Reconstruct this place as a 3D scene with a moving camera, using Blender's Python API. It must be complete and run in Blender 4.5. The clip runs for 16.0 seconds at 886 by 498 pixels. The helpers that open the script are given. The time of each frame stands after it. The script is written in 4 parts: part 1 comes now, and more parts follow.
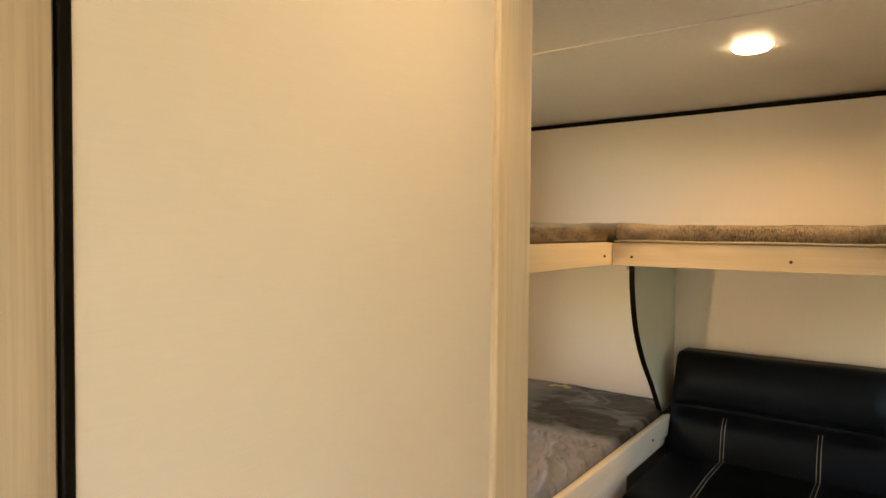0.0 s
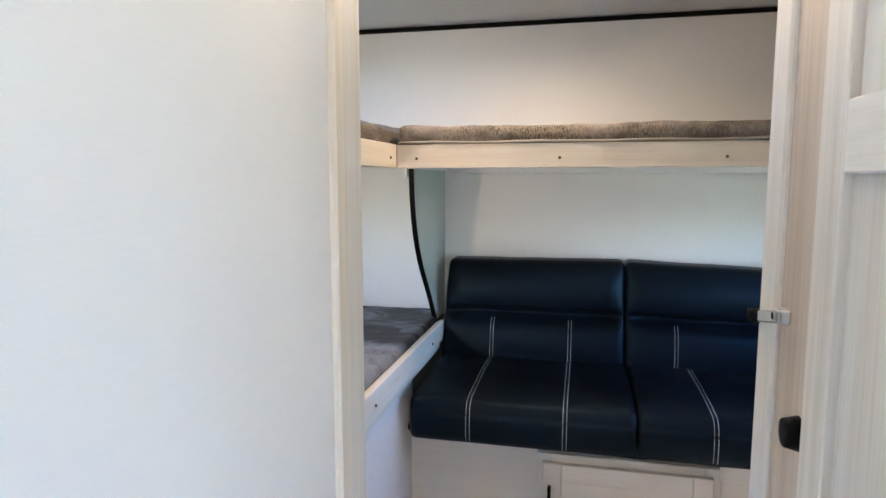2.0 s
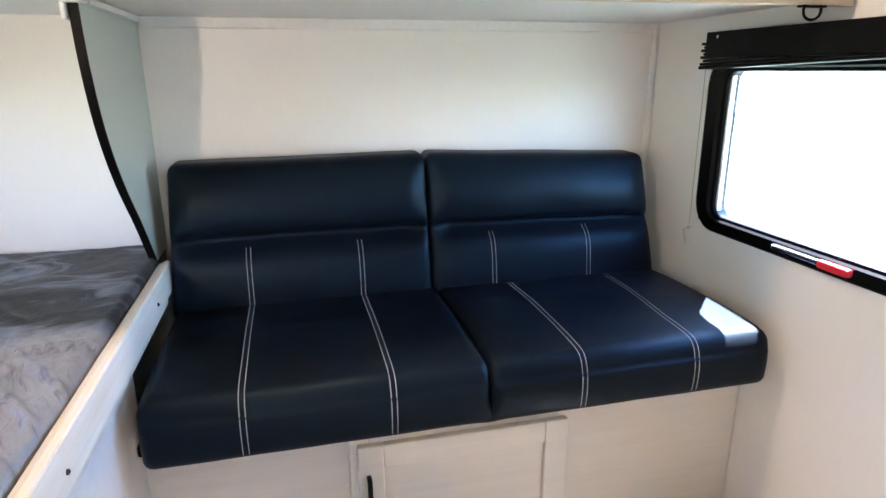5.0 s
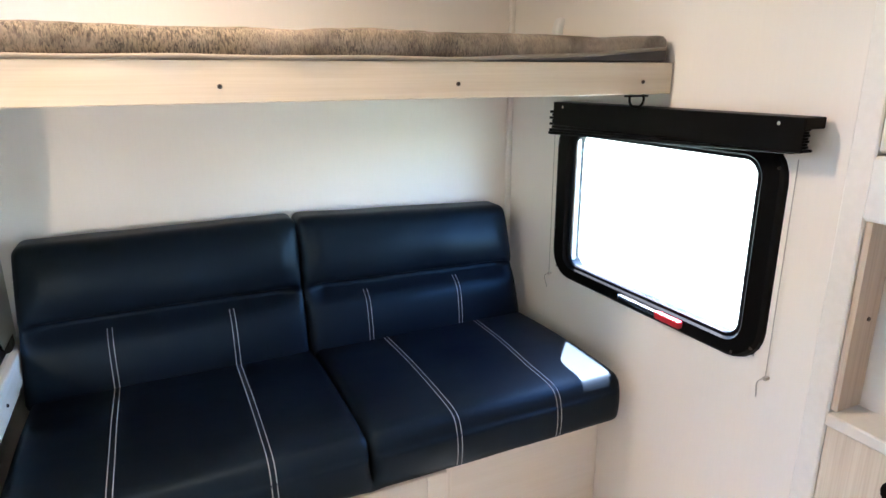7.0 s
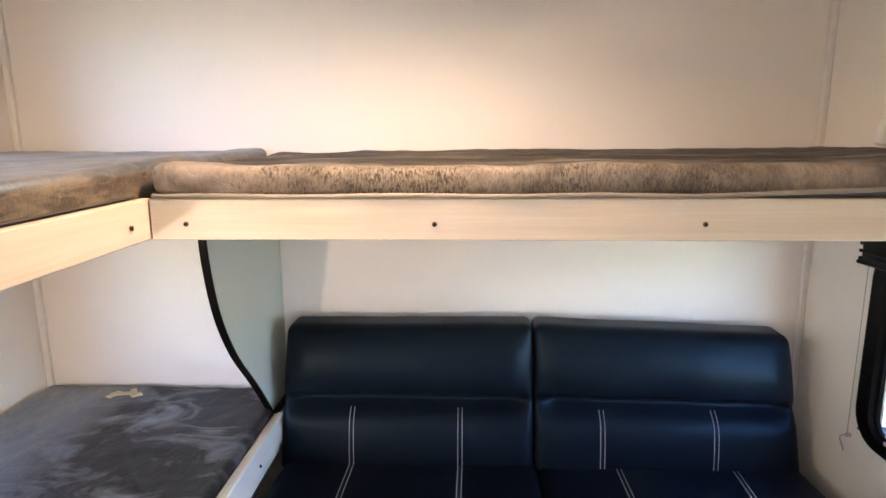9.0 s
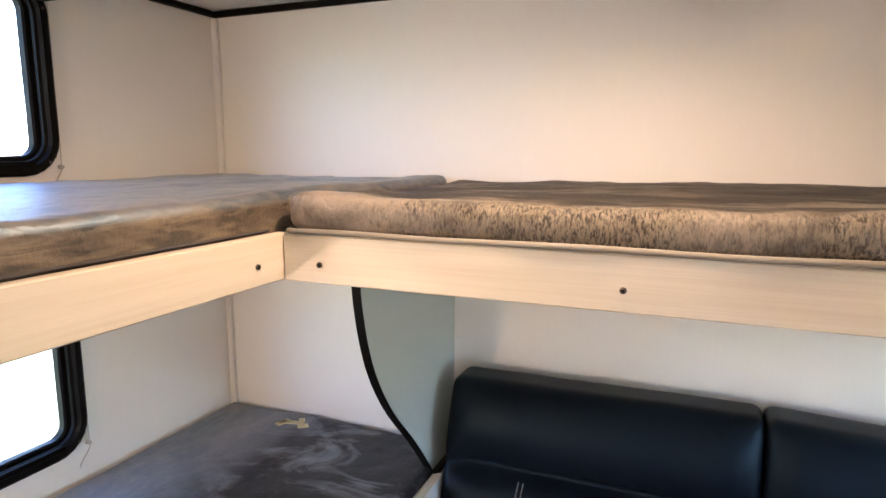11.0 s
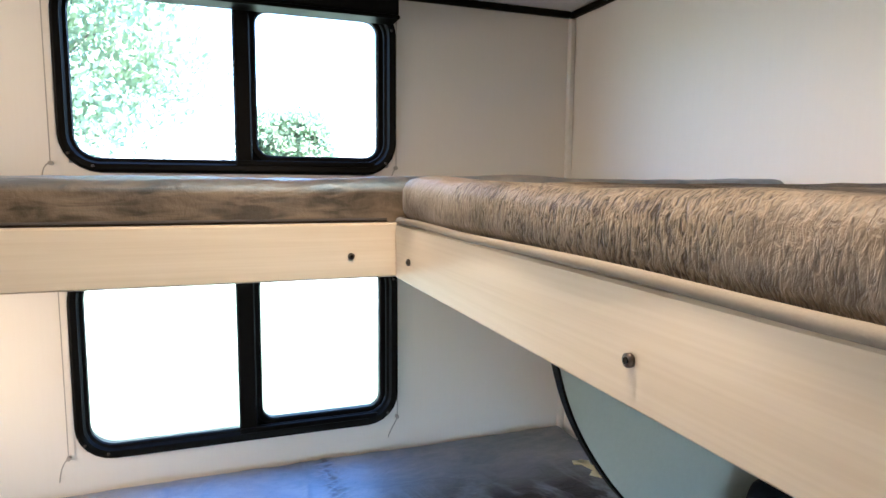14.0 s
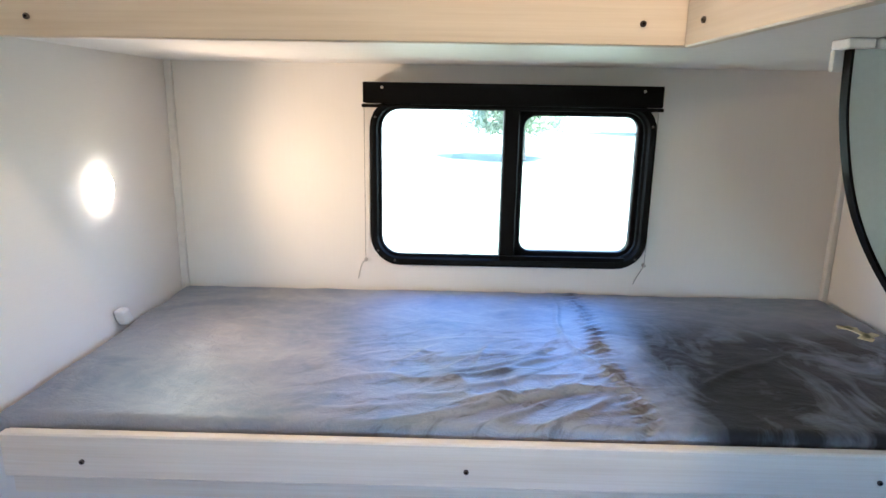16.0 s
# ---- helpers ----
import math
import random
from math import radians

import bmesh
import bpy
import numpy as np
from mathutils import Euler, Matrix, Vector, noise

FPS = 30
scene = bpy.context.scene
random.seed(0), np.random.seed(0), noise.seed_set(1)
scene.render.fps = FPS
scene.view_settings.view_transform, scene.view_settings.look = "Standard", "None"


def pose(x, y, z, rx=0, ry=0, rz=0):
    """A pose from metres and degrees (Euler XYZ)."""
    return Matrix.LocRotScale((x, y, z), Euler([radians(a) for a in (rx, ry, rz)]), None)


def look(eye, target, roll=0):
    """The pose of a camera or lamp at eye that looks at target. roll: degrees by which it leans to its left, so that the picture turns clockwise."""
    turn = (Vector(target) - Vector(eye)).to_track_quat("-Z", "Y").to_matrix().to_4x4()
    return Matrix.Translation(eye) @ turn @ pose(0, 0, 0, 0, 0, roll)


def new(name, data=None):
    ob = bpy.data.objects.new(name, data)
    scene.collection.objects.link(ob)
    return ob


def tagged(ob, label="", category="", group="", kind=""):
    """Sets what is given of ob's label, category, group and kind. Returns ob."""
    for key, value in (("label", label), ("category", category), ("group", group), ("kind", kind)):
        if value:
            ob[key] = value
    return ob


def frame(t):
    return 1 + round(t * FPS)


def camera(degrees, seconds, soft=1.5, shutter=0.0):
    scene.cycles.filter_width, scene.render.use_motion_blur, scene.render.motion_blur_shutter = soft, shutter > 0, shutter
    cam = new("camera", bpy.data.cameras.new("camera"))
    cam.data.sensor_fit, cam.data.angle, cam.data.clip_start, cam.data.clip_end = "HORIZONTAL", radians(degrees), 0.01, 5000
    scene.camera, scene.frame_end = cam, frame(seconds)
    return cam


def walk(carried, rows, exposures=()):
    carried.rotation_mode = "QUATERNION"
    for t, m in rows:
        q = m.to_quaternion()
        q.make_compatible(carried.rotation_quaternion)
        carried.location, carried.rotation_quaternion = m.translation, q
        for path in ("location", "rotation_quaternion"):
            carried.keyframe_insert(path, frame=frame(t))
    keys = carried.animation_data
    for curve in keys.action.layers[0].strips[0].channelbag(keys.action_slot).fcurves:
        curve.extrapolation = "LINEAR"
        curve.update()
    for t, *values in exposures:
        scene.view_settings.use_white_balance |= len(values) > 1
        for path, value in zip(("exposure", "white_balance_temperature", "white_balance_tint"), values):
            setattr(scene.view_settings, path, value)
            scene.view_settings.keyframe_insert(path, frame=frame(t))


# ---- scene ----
cam = camera(71.7, 16.0)
PATH = [
    (0, (1.541, -0.805, 1.49), (0.346, 0.798, 1.43), 0.5),
    (0.5, (1.468, -0.891, 1.464), (0.459, 0.833, 1.364), 0.2),
    (1, (1.407, -0.906, 1.406), (0.626, 0.932, 1.289), 0.1),
    (1.5, (1.381, -0.868, 1.386), (0.789, 1.035, 1.223), -0.0),
    (2, (1.373, -0.768, 1.348), (0.932, 1.17, 1.122), -0.0),
    (2.5, (1.383, -0.536, 1.313), (1.049, 1.412, 1.006), -0.1),
    (3, (1.338, -0.328, 1.25), (1.131, 1.622, 0.853), -0.2),
    (3.5, (1.292, -0.2, 1.239), (1.232, 1.744, 0.774), -0.3),
    (6, (1.116, -0.024, 1.321), (1.864, 1.737, 0.739), -0.2),
    (6.5, (1.133, -0.027, 1.379), (1.954, 1.706, 0.808), -0.2),
    (7, (1.184, -0.053, 1.431), (2.003, 1.687, 0.883), -0.2),
    (7.5, (1.242, -0.088, 1.475), (1.99, 1.693, 0.958), -0.2),
    (8, (1.283, -0.04, 1.481), (1.831, 1.825, 1.011), -0.2),
    (8.5, (1.319, 0.075, 1.528), (1.575, 2.011, 1.097), -0.3),
    (9, (1.369, 0.054, 1.578), (1.273, 2.013, 1.187), -0.4),
    (9.5, (1.392, 0.027, 1.590), (0.996, 1.954, 1.230), -0.1),
    (12, (1.360, 0.683, 1.571), (0.366, 2.400, 1.322), 0.1),
    (12.5, (1.350, 0.822, 1.565), (0.122, 2.388, 1.345), 0.3),
    (13, (1.392, 0.908, 1.544), (-0.114, 2.203, 1.318), 0.1),
    (13.5, (1.472, 0.920, 1.535), (-0.255, 1.905, 1.317), 0.3),
    (14, (1.591, 0.884, 1.515), (-0.276, 1.567, 1.291), 0.5),
    (14.5, (1.645, 0.852, 1.459), (-0.292, 1.289, 1.222), 0.9),
    (15, (1.681, 0.817, 1.382), (-0.285, 1.044, 1.088), 1.0),
    (15.5, (1.698, 0.793, 1.333), (-0.265, 0.867, 0.96), 1.0),
    (16, (1.712, 0.785, 1.3), (-0.234, 0.754, 0.839), 1.0),
]

EXPOSURES = [(0.0, 3.52, 10300, 18), (0.5, 3.75, 6000, 14), (1.0, 3.85, 5250, 14), (2.0, 4.05, 5250, 14), (2.5, 4.15, 5300, 14), (3.0, 4.53, 5350, 15), (6.0, 4.66, 5500, 15), (7.5, 4.62, 5450, 15), (8.0, 4.58, 5350, 17), (9.0, 4.60, 5900, 22), (12.0, 4.15, 5900, 20), (12.5, 4.12, 5600, 13), (13.0, 4.07, 5400, 14), (14.5, 3.88, 5450, 14), (16.0, 3.94, 5480, 15)]
walk(cam, [(t, look(e, g, r)) for t, e, g, r in PATH], EXPOSURES)

from mathutils.bvhtree import BVHTree

# ---- sky, sun and lamps ----
SUN = Vector((0.375, 0.39, 1.0)).normalized()
world = bpy.data.worlds.new("sky")
scene.world = world
world.use_nodes = True
wn = world.node_tree.nodes
sky = wn.new("ShaderNodeTexSky")
sky.sky_type, sky.sun_disc = "NISHITA", False
sky.dust_density, sky.ozone_density = 0.3, 2.5
sky.sun_elevation, sky.sun_rotation = math.asin(SUN.z), math.atan2(SUN.x, SUN.y)
wn["Background"].inputs["Strength"].default_value = 0.15
world.node_tree.links.new(sky.outputs[0], wn["Background"].inputs["Color"])

sun = new("sun", bpy.data.lights.new("sun", "SUN"))
sun.data.energy, sun.data.angle, sun.data.color = 5.0, radians(0.5), (1.0, 0.95, 0.88)
sun.matrix_world = look(SUN * 20, (0, 0, 0))

CEILING_LAMP_WATTS, WALL_LAMP_WATTS, UPPER_LAMP_WATTS, HALL_FILL_WATTS = 1.48, 1.22, 0.95, 0.034
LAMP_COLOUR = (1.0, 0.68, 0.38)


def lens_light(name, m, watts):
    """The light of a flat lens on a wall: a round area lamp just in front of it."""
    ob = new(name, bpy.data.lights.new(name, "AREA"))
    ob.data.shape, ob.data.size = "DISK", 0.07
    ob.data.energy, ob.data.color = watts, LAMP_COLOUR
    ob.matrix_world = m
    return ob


def lamp_light(name, m, watts, radius=0.045, cone=177, blend=0.4):
    """The light of a puck lamp: a wide soft cone from its lens."""
    ob = new(name, bpy.data.lights.new(name, "SPOT"))
    ob.data.spot_size, ob.data.spot_blend, ob.data.shadow_soft_size = radians(cone), blend, radius
    ob.data.energy, ob.data.color = watts, LAMP_COLOUR
    ob.matrix_world = m
    return ob


# ---- materials ----
def material(name):
    m = bpy.data.materials.new(name)
    m.use_nodes = True
    t = m.node_tree
    return m, t, t.nodes["Principled BSDF"]


def coords(t, scale=(1, 1, 1), kind="Object"):
    c, mp = t.nodes.new("ShaderNodeTexCoord"), t.nodes.new("ShaderNodeMapping")
    mp.inputs["Scale"].default_value = scale
    t.links.new(c.outputs[kind], mp.inputs["Vector"])
    return mp.outputs[0]


def noise_tex(t, vec, scale, detail=4.0, rough=0.55, warp=0.0):
    n = t.nodes.new("ShaderNodeTexNoise")
    n.inputs["Scale"].default_value, n.inputs["Detail"].default_value = scale, detail
    n.inputs["Roughness"].default_value, n.inputs["Distortion"].default_value = rough, warp
    t.links.new(vec, n.inputs["Vector"])
    return n.outputs["Fac"]


def ramp(t, fac, stops):
    r = t.nodes.new("ShaderNodeValToRGB")
    while len(r.color_ramp.elements) < len(stops):
        r.color_ramp.elements.new(0.5)
    for e, (p, c) in zip(r.color_ramp.elements, stops):
        e.position, e.color = p, (*c, 1) if len(c) == 3 else c
    t.links.new(fac, r.inputs["Fac"])
    return r.outputs["Color"]


def mix(t, fac, a, b, blend="MIX"):
    n = t.nodes.new("ShaderNodeMix")
    n.data_type, n.blend_type = "RGBA", blend
    if isinstance(fac, float):
        n.inputs[0].default_value = fac
    else:
        t.links.new(fac, n.inputs[0])
    for i, v in ((6, a), (7, b)):
        if isinstance(v, tuple):
            n.inputs[i].default_value = (*v, 1)
        else:
            t.links.new(v, n.inputs[i])
    return n.outputs[2]


def bump(t, bsdf, height, strength, distance=0.002, after=None):
    b = t.nodes.new("ShaderNodeBump")
    b.inputs["Strength"].default_value, b.inputs["Distance"].default_value = strength, distance
    t.links.new(height, b.inputs["Height"])
    if after:
        t.links.new(after, b.inputs["Normal"])
    t.links.new(b.outputs[0], bsdf.inputs["Normal"])
    return b.outputs[0]


def panel_material(name, colour, dark, grain=(3, 3, 90), rough=0.55, relief=0.12):
    """A vinyl-faced wall panel: fine woven lines and faint large blotches."""
    m, t, b = material(name)
    fine = noise_tex(t, coords(t, grain), 6, 3, 0.6)
    large = noise_tex(t, coords(t), 2.2, 3, 0.5)
    c = ramp(t, fine, [(0.3, dark), (0.7, colour)])
    c = mix(t, 0.35, c, ramp(t, large, [(0.35, dark), (0.65, colour)]))
    t.links.new(c, b.inputs["Base Color"])
    b.inputs["Roughness"].default_value = rough
    bump(t, b, fine, relief, 0.0006)
    return m


def wood_material(name, light, mid, dark, along="X", rough=0.5, figure=1.0):
    """Pale wood: long grain lines along one axis over slow bands."""
    m, t, b = material(name)
    s = {"X": (1.2, 22, 22), "Y": (22, 1.2, 22), "Z": (22, 22, 1.2)}[along]
    s2 = {"X": (2, 120, 120), "Y": (120, 2, 120), "Z": (120, 120, 2)}[along]
    bands = noise_tex(t, coords(t, s), 1.0 * figure, 5, 0.55, 1.2)
    pores = noise_tex(t, coords(t, s2), 2.5, 2, 0.5)
    c = ramp(t, bands, [(0.32, dark), (0.48, mid), (0.62, light)])
    c = mix(t, 0.35, c, ramp(t, pores, [(0.35, dark), (0.6, light)]))
    t.links.new(c, b.inputs["Base Color"])
    b.inputs["Roughness"].default_value = rough
    bump(t, b, pores, 0.15, 0.0005)
    return m


def plain(name, colour, rough=0.5, metal=0.0, grain=0.0, scale=60.0, coat=0.0, gloss=0.5):
    m, t, b = material(name)
    n = noise_tex(t, coords(t), scale, 3)
    t.links.new(mix(t, n, tuple(x * 0.86 for x in colour), colour), b.inputs["Base Color"])
    b.inputs["Roughness"].default_value, b.inputs["Metallic"].default_value = rough, metal
    b.inputs["Coat Weight"].default_value, b.inputs["Specular IOR Level"].default_value = coat, gloss
    if grain:
        bump(t, b, n, grain, 0.0008)
    return m


def plush_material(name, base, light, dark, seam=None, gloss=1.0, nap=(0.024, 0.020, 0.019), rough=0.40, sheen=0.2, ior=1.5, marks=None, streaks=(3, 5, 3), skew=None, locks=None, sewn=None, flat=None):
    """Short-piled velour: brushed patches, fine pile and a strong sheen."""
    m, t, b = material(name)
    brushed = noise_tex(t, coords(t, (3.2, 2.0, 3.0)), 1.25, 5, 0.6, 1.6)
    streak = noise_tex(t, coords(t, (16, 9, 14)), 1.5, 4, 0.6, 2.0)
    pile = noise_tex(t, coords(t, (1, 1, 0.6)), 190, 3, 0.7)
    c = ramp(t, brushed, [(0.40, dark), (0.48, base), (0.56, light)])
    c = mix(t, 0.28, c, ramp(t, streak, [(0.38, dark), (0.62, light)]))
    c = mix(t, 0.22, c, ramp(t, pile, [(0.3, dark), (0.7, light)]))
    if locks:
        # long locks of pile that start beyond an x, each with its own tone
        size, deep, bright, start, share, rise = locks
        strand = noise_tex(t, coords(t, size), 1.0, 2.5, 0.55, 0.9)
        sx, grow = t.nodes.new("ShaderNodeSeparateXYZ"), t.nodes.new("ShaderNodeMapRange")
        t.links.new(coords(t), sx.inputs[0])
        shift = t.nodes.new("ShaderNodeMath")
        shift.operation = "MULTIPLY_ADD"
        t.links.new(noise_tex(t, coords(t), 14, 3, 0.6, 0.8), shift.inputs[0])
        shift.inputs[1].default_value = 0.9
        t.links.new(sx.outputs["X"], shift.inputs[2])
        grow.inputs["From Min"].default_value, grow.inputs["From Max"].default_value = start + 0.40, start + 0.56
        grow.inputs["To Max"].default_value = share
        t.links.new(shift.outputs[0], grow.inputs["Value"])
        # brushed smooth here and there, and all smooth at the far end
        rest, fade, kept = noise_tex(t, coords(t, (1, 1, 1.6)), 6.5, 3, 0.55, 0.6), t.nodes.new("ShaderNodeMapRange"), t.nodes.new("ShaderNodeMath")
        rest = ramp(t, rest, [(0.36, (0.5, 0.5, 0.5)), (0.50, (1, 1, 1))])
        fade.inputs["From Min"].default_value, fade.inputs["From Max"].default_value = 2.05, 1.70
        t.links.new(sx.outputs["X"], fade.inputs["Value"])
        kept.operation = "MULTIPLY"
        t.links.new(grow.outputs[0], kept.inputs[0])
        t.links.new(mix(t, fade.outputs[0], (0.12,) * 3, rest), kept.inputs[1])
        grow = kept
        c = mix(t, grow.outputs[0], c, ramp(t, strand, [(0.38, deep), (0.47, tuple((a + b) / 2 for a, b in zip(deep, bright))), (0.60, bright)]))
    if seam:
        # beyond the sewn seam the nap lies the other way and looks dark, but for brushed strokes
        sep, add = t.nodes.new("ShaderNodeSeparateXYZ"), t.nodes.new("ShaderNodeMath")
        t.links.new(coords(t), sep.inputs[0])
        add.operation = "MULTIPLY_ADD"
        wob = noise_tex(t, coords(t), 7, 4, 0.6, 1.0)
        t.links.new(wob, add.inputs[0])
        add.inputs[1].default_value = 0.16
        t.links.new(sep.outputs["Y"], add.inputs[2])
        if skew:
            # the light nap runs further in before this x
            less, most, lean = (t.nodes.new("ShaderNodeMath") for _ in range(3))
            less.operation, most.operation, lean.operation = "SUBTRACT", "MAXIMUM", "MULTIPLY_ADD"
            less.inputs[0].default_value = skew[0]
            t.links.new(sep.outputs["X"], less.inputs[1])
            t.links.new(less.outputs[0], most.inputs[0])
            most.inputs[1].default_value = 0.0
            t.links.new(most.outputs[0], lean.inputs[0])
            lean.inputs[1].default_value = -skew[1]
            t.links.new(sep.outputs["Y"], lean.inputs[2])
            t.links.new(lean.outputs[0], add.inputs[2])
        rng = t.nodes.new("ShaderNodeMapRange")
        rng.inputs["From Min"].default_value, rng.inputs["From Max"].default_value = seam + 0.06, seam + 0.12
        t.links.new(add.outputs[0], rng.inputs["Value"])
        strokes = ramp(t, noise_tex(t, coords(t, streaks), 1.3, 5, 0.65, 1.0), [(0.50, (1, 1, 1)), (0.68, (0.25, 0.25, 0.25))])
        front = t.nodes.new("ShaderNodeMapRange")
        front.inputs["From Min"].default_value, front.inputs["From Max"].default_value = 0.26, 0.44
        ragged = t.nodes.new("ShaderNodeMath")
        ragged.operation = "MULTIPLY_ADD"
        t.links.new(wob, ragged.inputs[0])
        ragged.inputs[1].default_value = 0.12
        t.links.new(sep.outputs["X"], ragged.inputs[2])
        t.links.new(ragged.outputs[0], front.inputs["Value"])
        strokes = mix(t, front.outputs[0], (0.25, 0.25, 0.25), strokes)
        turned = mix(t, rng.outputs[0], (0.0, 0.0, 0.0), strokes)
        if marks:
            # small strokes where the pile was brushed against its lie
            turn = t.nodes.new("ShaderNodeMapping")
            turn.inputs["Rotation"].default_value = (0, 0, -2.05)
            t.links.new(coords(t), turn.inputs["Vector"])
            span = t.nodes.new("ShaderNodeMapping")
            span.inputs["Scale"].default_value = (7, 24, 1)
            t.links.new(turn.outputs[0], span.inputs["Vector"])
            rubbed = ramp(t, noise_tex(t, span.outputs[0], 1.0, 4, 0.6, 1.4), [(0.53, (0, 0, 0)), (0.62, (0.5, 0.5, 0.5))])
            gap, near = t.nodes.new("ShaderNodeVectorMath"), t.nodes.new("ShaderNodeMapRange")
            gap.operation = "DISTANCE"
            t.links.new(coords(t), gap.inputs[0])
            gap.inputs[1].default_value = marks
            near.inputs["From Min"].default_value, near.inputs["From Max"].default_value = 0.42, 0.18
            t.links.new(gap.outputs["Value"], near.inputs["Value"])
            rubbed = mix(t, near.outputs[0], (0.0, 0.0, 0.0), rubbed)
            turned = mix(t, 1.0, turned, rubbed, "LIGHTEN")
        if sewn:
            # the gathered seam across the cover: pucker shade painted as short dark dashes
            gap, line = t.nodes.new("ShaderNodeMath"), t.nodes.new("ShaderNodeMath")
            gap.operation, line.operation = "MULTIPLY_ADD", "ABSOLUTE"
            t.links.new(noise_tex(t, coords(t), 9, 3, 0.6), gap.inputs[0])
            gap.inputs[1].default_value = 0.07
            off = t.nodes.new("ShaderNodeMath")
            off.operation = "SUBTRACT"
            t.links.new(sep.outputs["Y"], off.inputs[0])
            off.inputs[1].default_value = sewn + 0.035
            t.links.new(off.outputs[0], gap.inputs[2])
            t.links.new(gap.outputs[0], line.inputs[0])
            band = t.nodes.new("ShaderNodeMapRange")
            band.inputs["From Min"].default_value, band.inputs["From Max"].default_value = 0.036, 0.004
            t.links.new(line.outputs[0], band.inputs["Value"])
            pucker_shade = ramp(t, noise_tex(t, coords(t, (60, 18, 1)), 1.0, 4, 0.6, 1.6), [(0.44, (0, 0, 0)), (0.60, (0.6, 0.6, 0.6))])
            turned = mix(t, 1.0, turned, mix(t, band.outputs[0], (0.0, 0.0, 0.0), pucker_shade), "LIGHTEN")
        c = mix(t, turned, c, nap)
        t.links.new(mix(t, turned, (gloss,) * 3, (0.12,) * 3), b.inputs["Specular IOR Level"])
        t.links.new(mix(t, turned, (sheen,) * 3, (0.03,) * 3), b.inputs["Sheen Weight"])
    t.links.new(c, b.inputs["Base Color"])
    b.inputs["Roughness"].default_value = rough
    b.inputs["Specular IOR Level"].default_value = gloss
    b.inputs["Sheen Weight"].default_value = sheen
    b.inputs["Sheen Roughness"].default_value = 0.35
    b.inputs["Sheen Tint"].default_value = (0.9, 0.88, 0.86, 1)
    # the sky's blue from the windows is put into the gloss tint
    b.inputs["Specular Tint"].default_value = (0.48, 0.73, 1.0, 1)
    b.inputs["IOR"].default_value = ior
    if flat:
        # top gloss raised to carry the window's blue reflection; sides kept matt
        sz, level = t.nodes.new("ShaderNodeSeparateXYZ"), t.nodes.new("ShaderNodeMapRange")
        t.links.new(coords(t), sz.inputs[0])
        level.inputs["From Min"].default_value, level.inputs["From Max"].default_value = flat
        level.inputs["To Min"].default_value, level.inputs["To Max"].default_value = 0.12, gloss
        t.links.new(sz.outputs["Z"], level.inputs["Value"])
        t.links.new(level.outputs[0], b.inputs["Specular IOR Level"])
    n = bump(t, b, streak, 0.35, 0.008)
    if locks:
        n = bump(t, b, mix(t, grow.outputs[0], (0.5,) * 3, strand), rise, 0.006, n)
    bump(t, b, pile, 0.4, 0.0025, n)
    return m


def tuft_material(name, dark, light):
    """Fur locks: each lock has its own tone, over clumps and brushed patches."""
    m, t, b = material(name)
    g = t.nodes.new("ShaderNodeNewGeometry")
    patch = noise_tex(t, coords(t, (3.2, 2.0, 3.0)), 1.6, 4, 0.6, 1.2)
    clump = noise_tex(t, coords(t), 85, 2, 0.5)
    c = ramp(t, g.outputs["Random Per Island"], [(0.0, dark), (1.0, light)])
    c = mix(t, 0.45, c, ramp(t, clump, [(0.40, dark), (0.60, light)]))
    c = mix(t, 0.35, c, ramp(t, patch, [(0.40, dark), (0.56, light)]))
    t.links.new(c, b.inputs["Base Color"])
    b.inputs["Roughness"].default_value = 0.6
    b.inputs["Specular IOR Level"].default_value = 0.25
    return m


def leather_material():
    m, t, b = material("vinyl leather")
    v = t.nodes.new("ShaderNodeTexVoronoi")
    v.inputs["Scale"].default_value = 420
    t.links.new(coords(t), v.inputs["Vector"])
    soft = noise_tex(t, coords(t), 5, 3)
    t.links.new(ramp(t, soft, [(0.35, (0.0026, 0.0042, 0.0072)), (0.65, (0.0040, 0.0062, 0.0102))]), b.inputs["Base Color"])
    t.links.new(ramp(t, soft, [(0.3, (0.40,) * 3), (0.7, (0.50,) * 3)]), b.inputs["Roughness"])
    b.inputs["Specular IOR Level"].default_value = 0.19
    # blue tint stands in for the window reflected in the vinyl
    b.inputs["Specular Tint"].default_value = (0.50, 0.76, 1.0, 1)
    n = bump(t, b, soft, 0.25, 0.01)
    bump(t, b, v.outputs["Distance"], 0.25, 0.0008, n)
    return m


def glow(name, colour, strength):
    m, t, b = material(name)
    b.inputs["Base Color"].default_value = (0.9, 0.9, 0.88, 1)
    b.inputs["Emission Color"].default_value = (*colour, 1)
    b.inputs["Emission Strength"].default_value = strength
    return m


def glass_material():
    m, t, _ = material("window glass")
    out = t.nodes["Material Output"]
    clear, gloss, mx = t.nodes.new("ShaderNodeBsdfTransparent"), t.nodes.new("ShaderNodeBsdfGlossy"), t.nodes.new("ShaderNodeMixShader")
    clear.inputs[0].default_value = (0.95, 0.97, 0.96, 1)
    gloss.inputs["Roughness"].default_value = 0.02
    mx.inputs[0].default_value = 0.04
    t.links.new(clear.outputs[0], mx.inputs[1])
    t.links.new(gloss.outputs[0], mx.inputs[2])
    t.links.new(mx.outputs[0], out.inputs["Surface"])
    return m


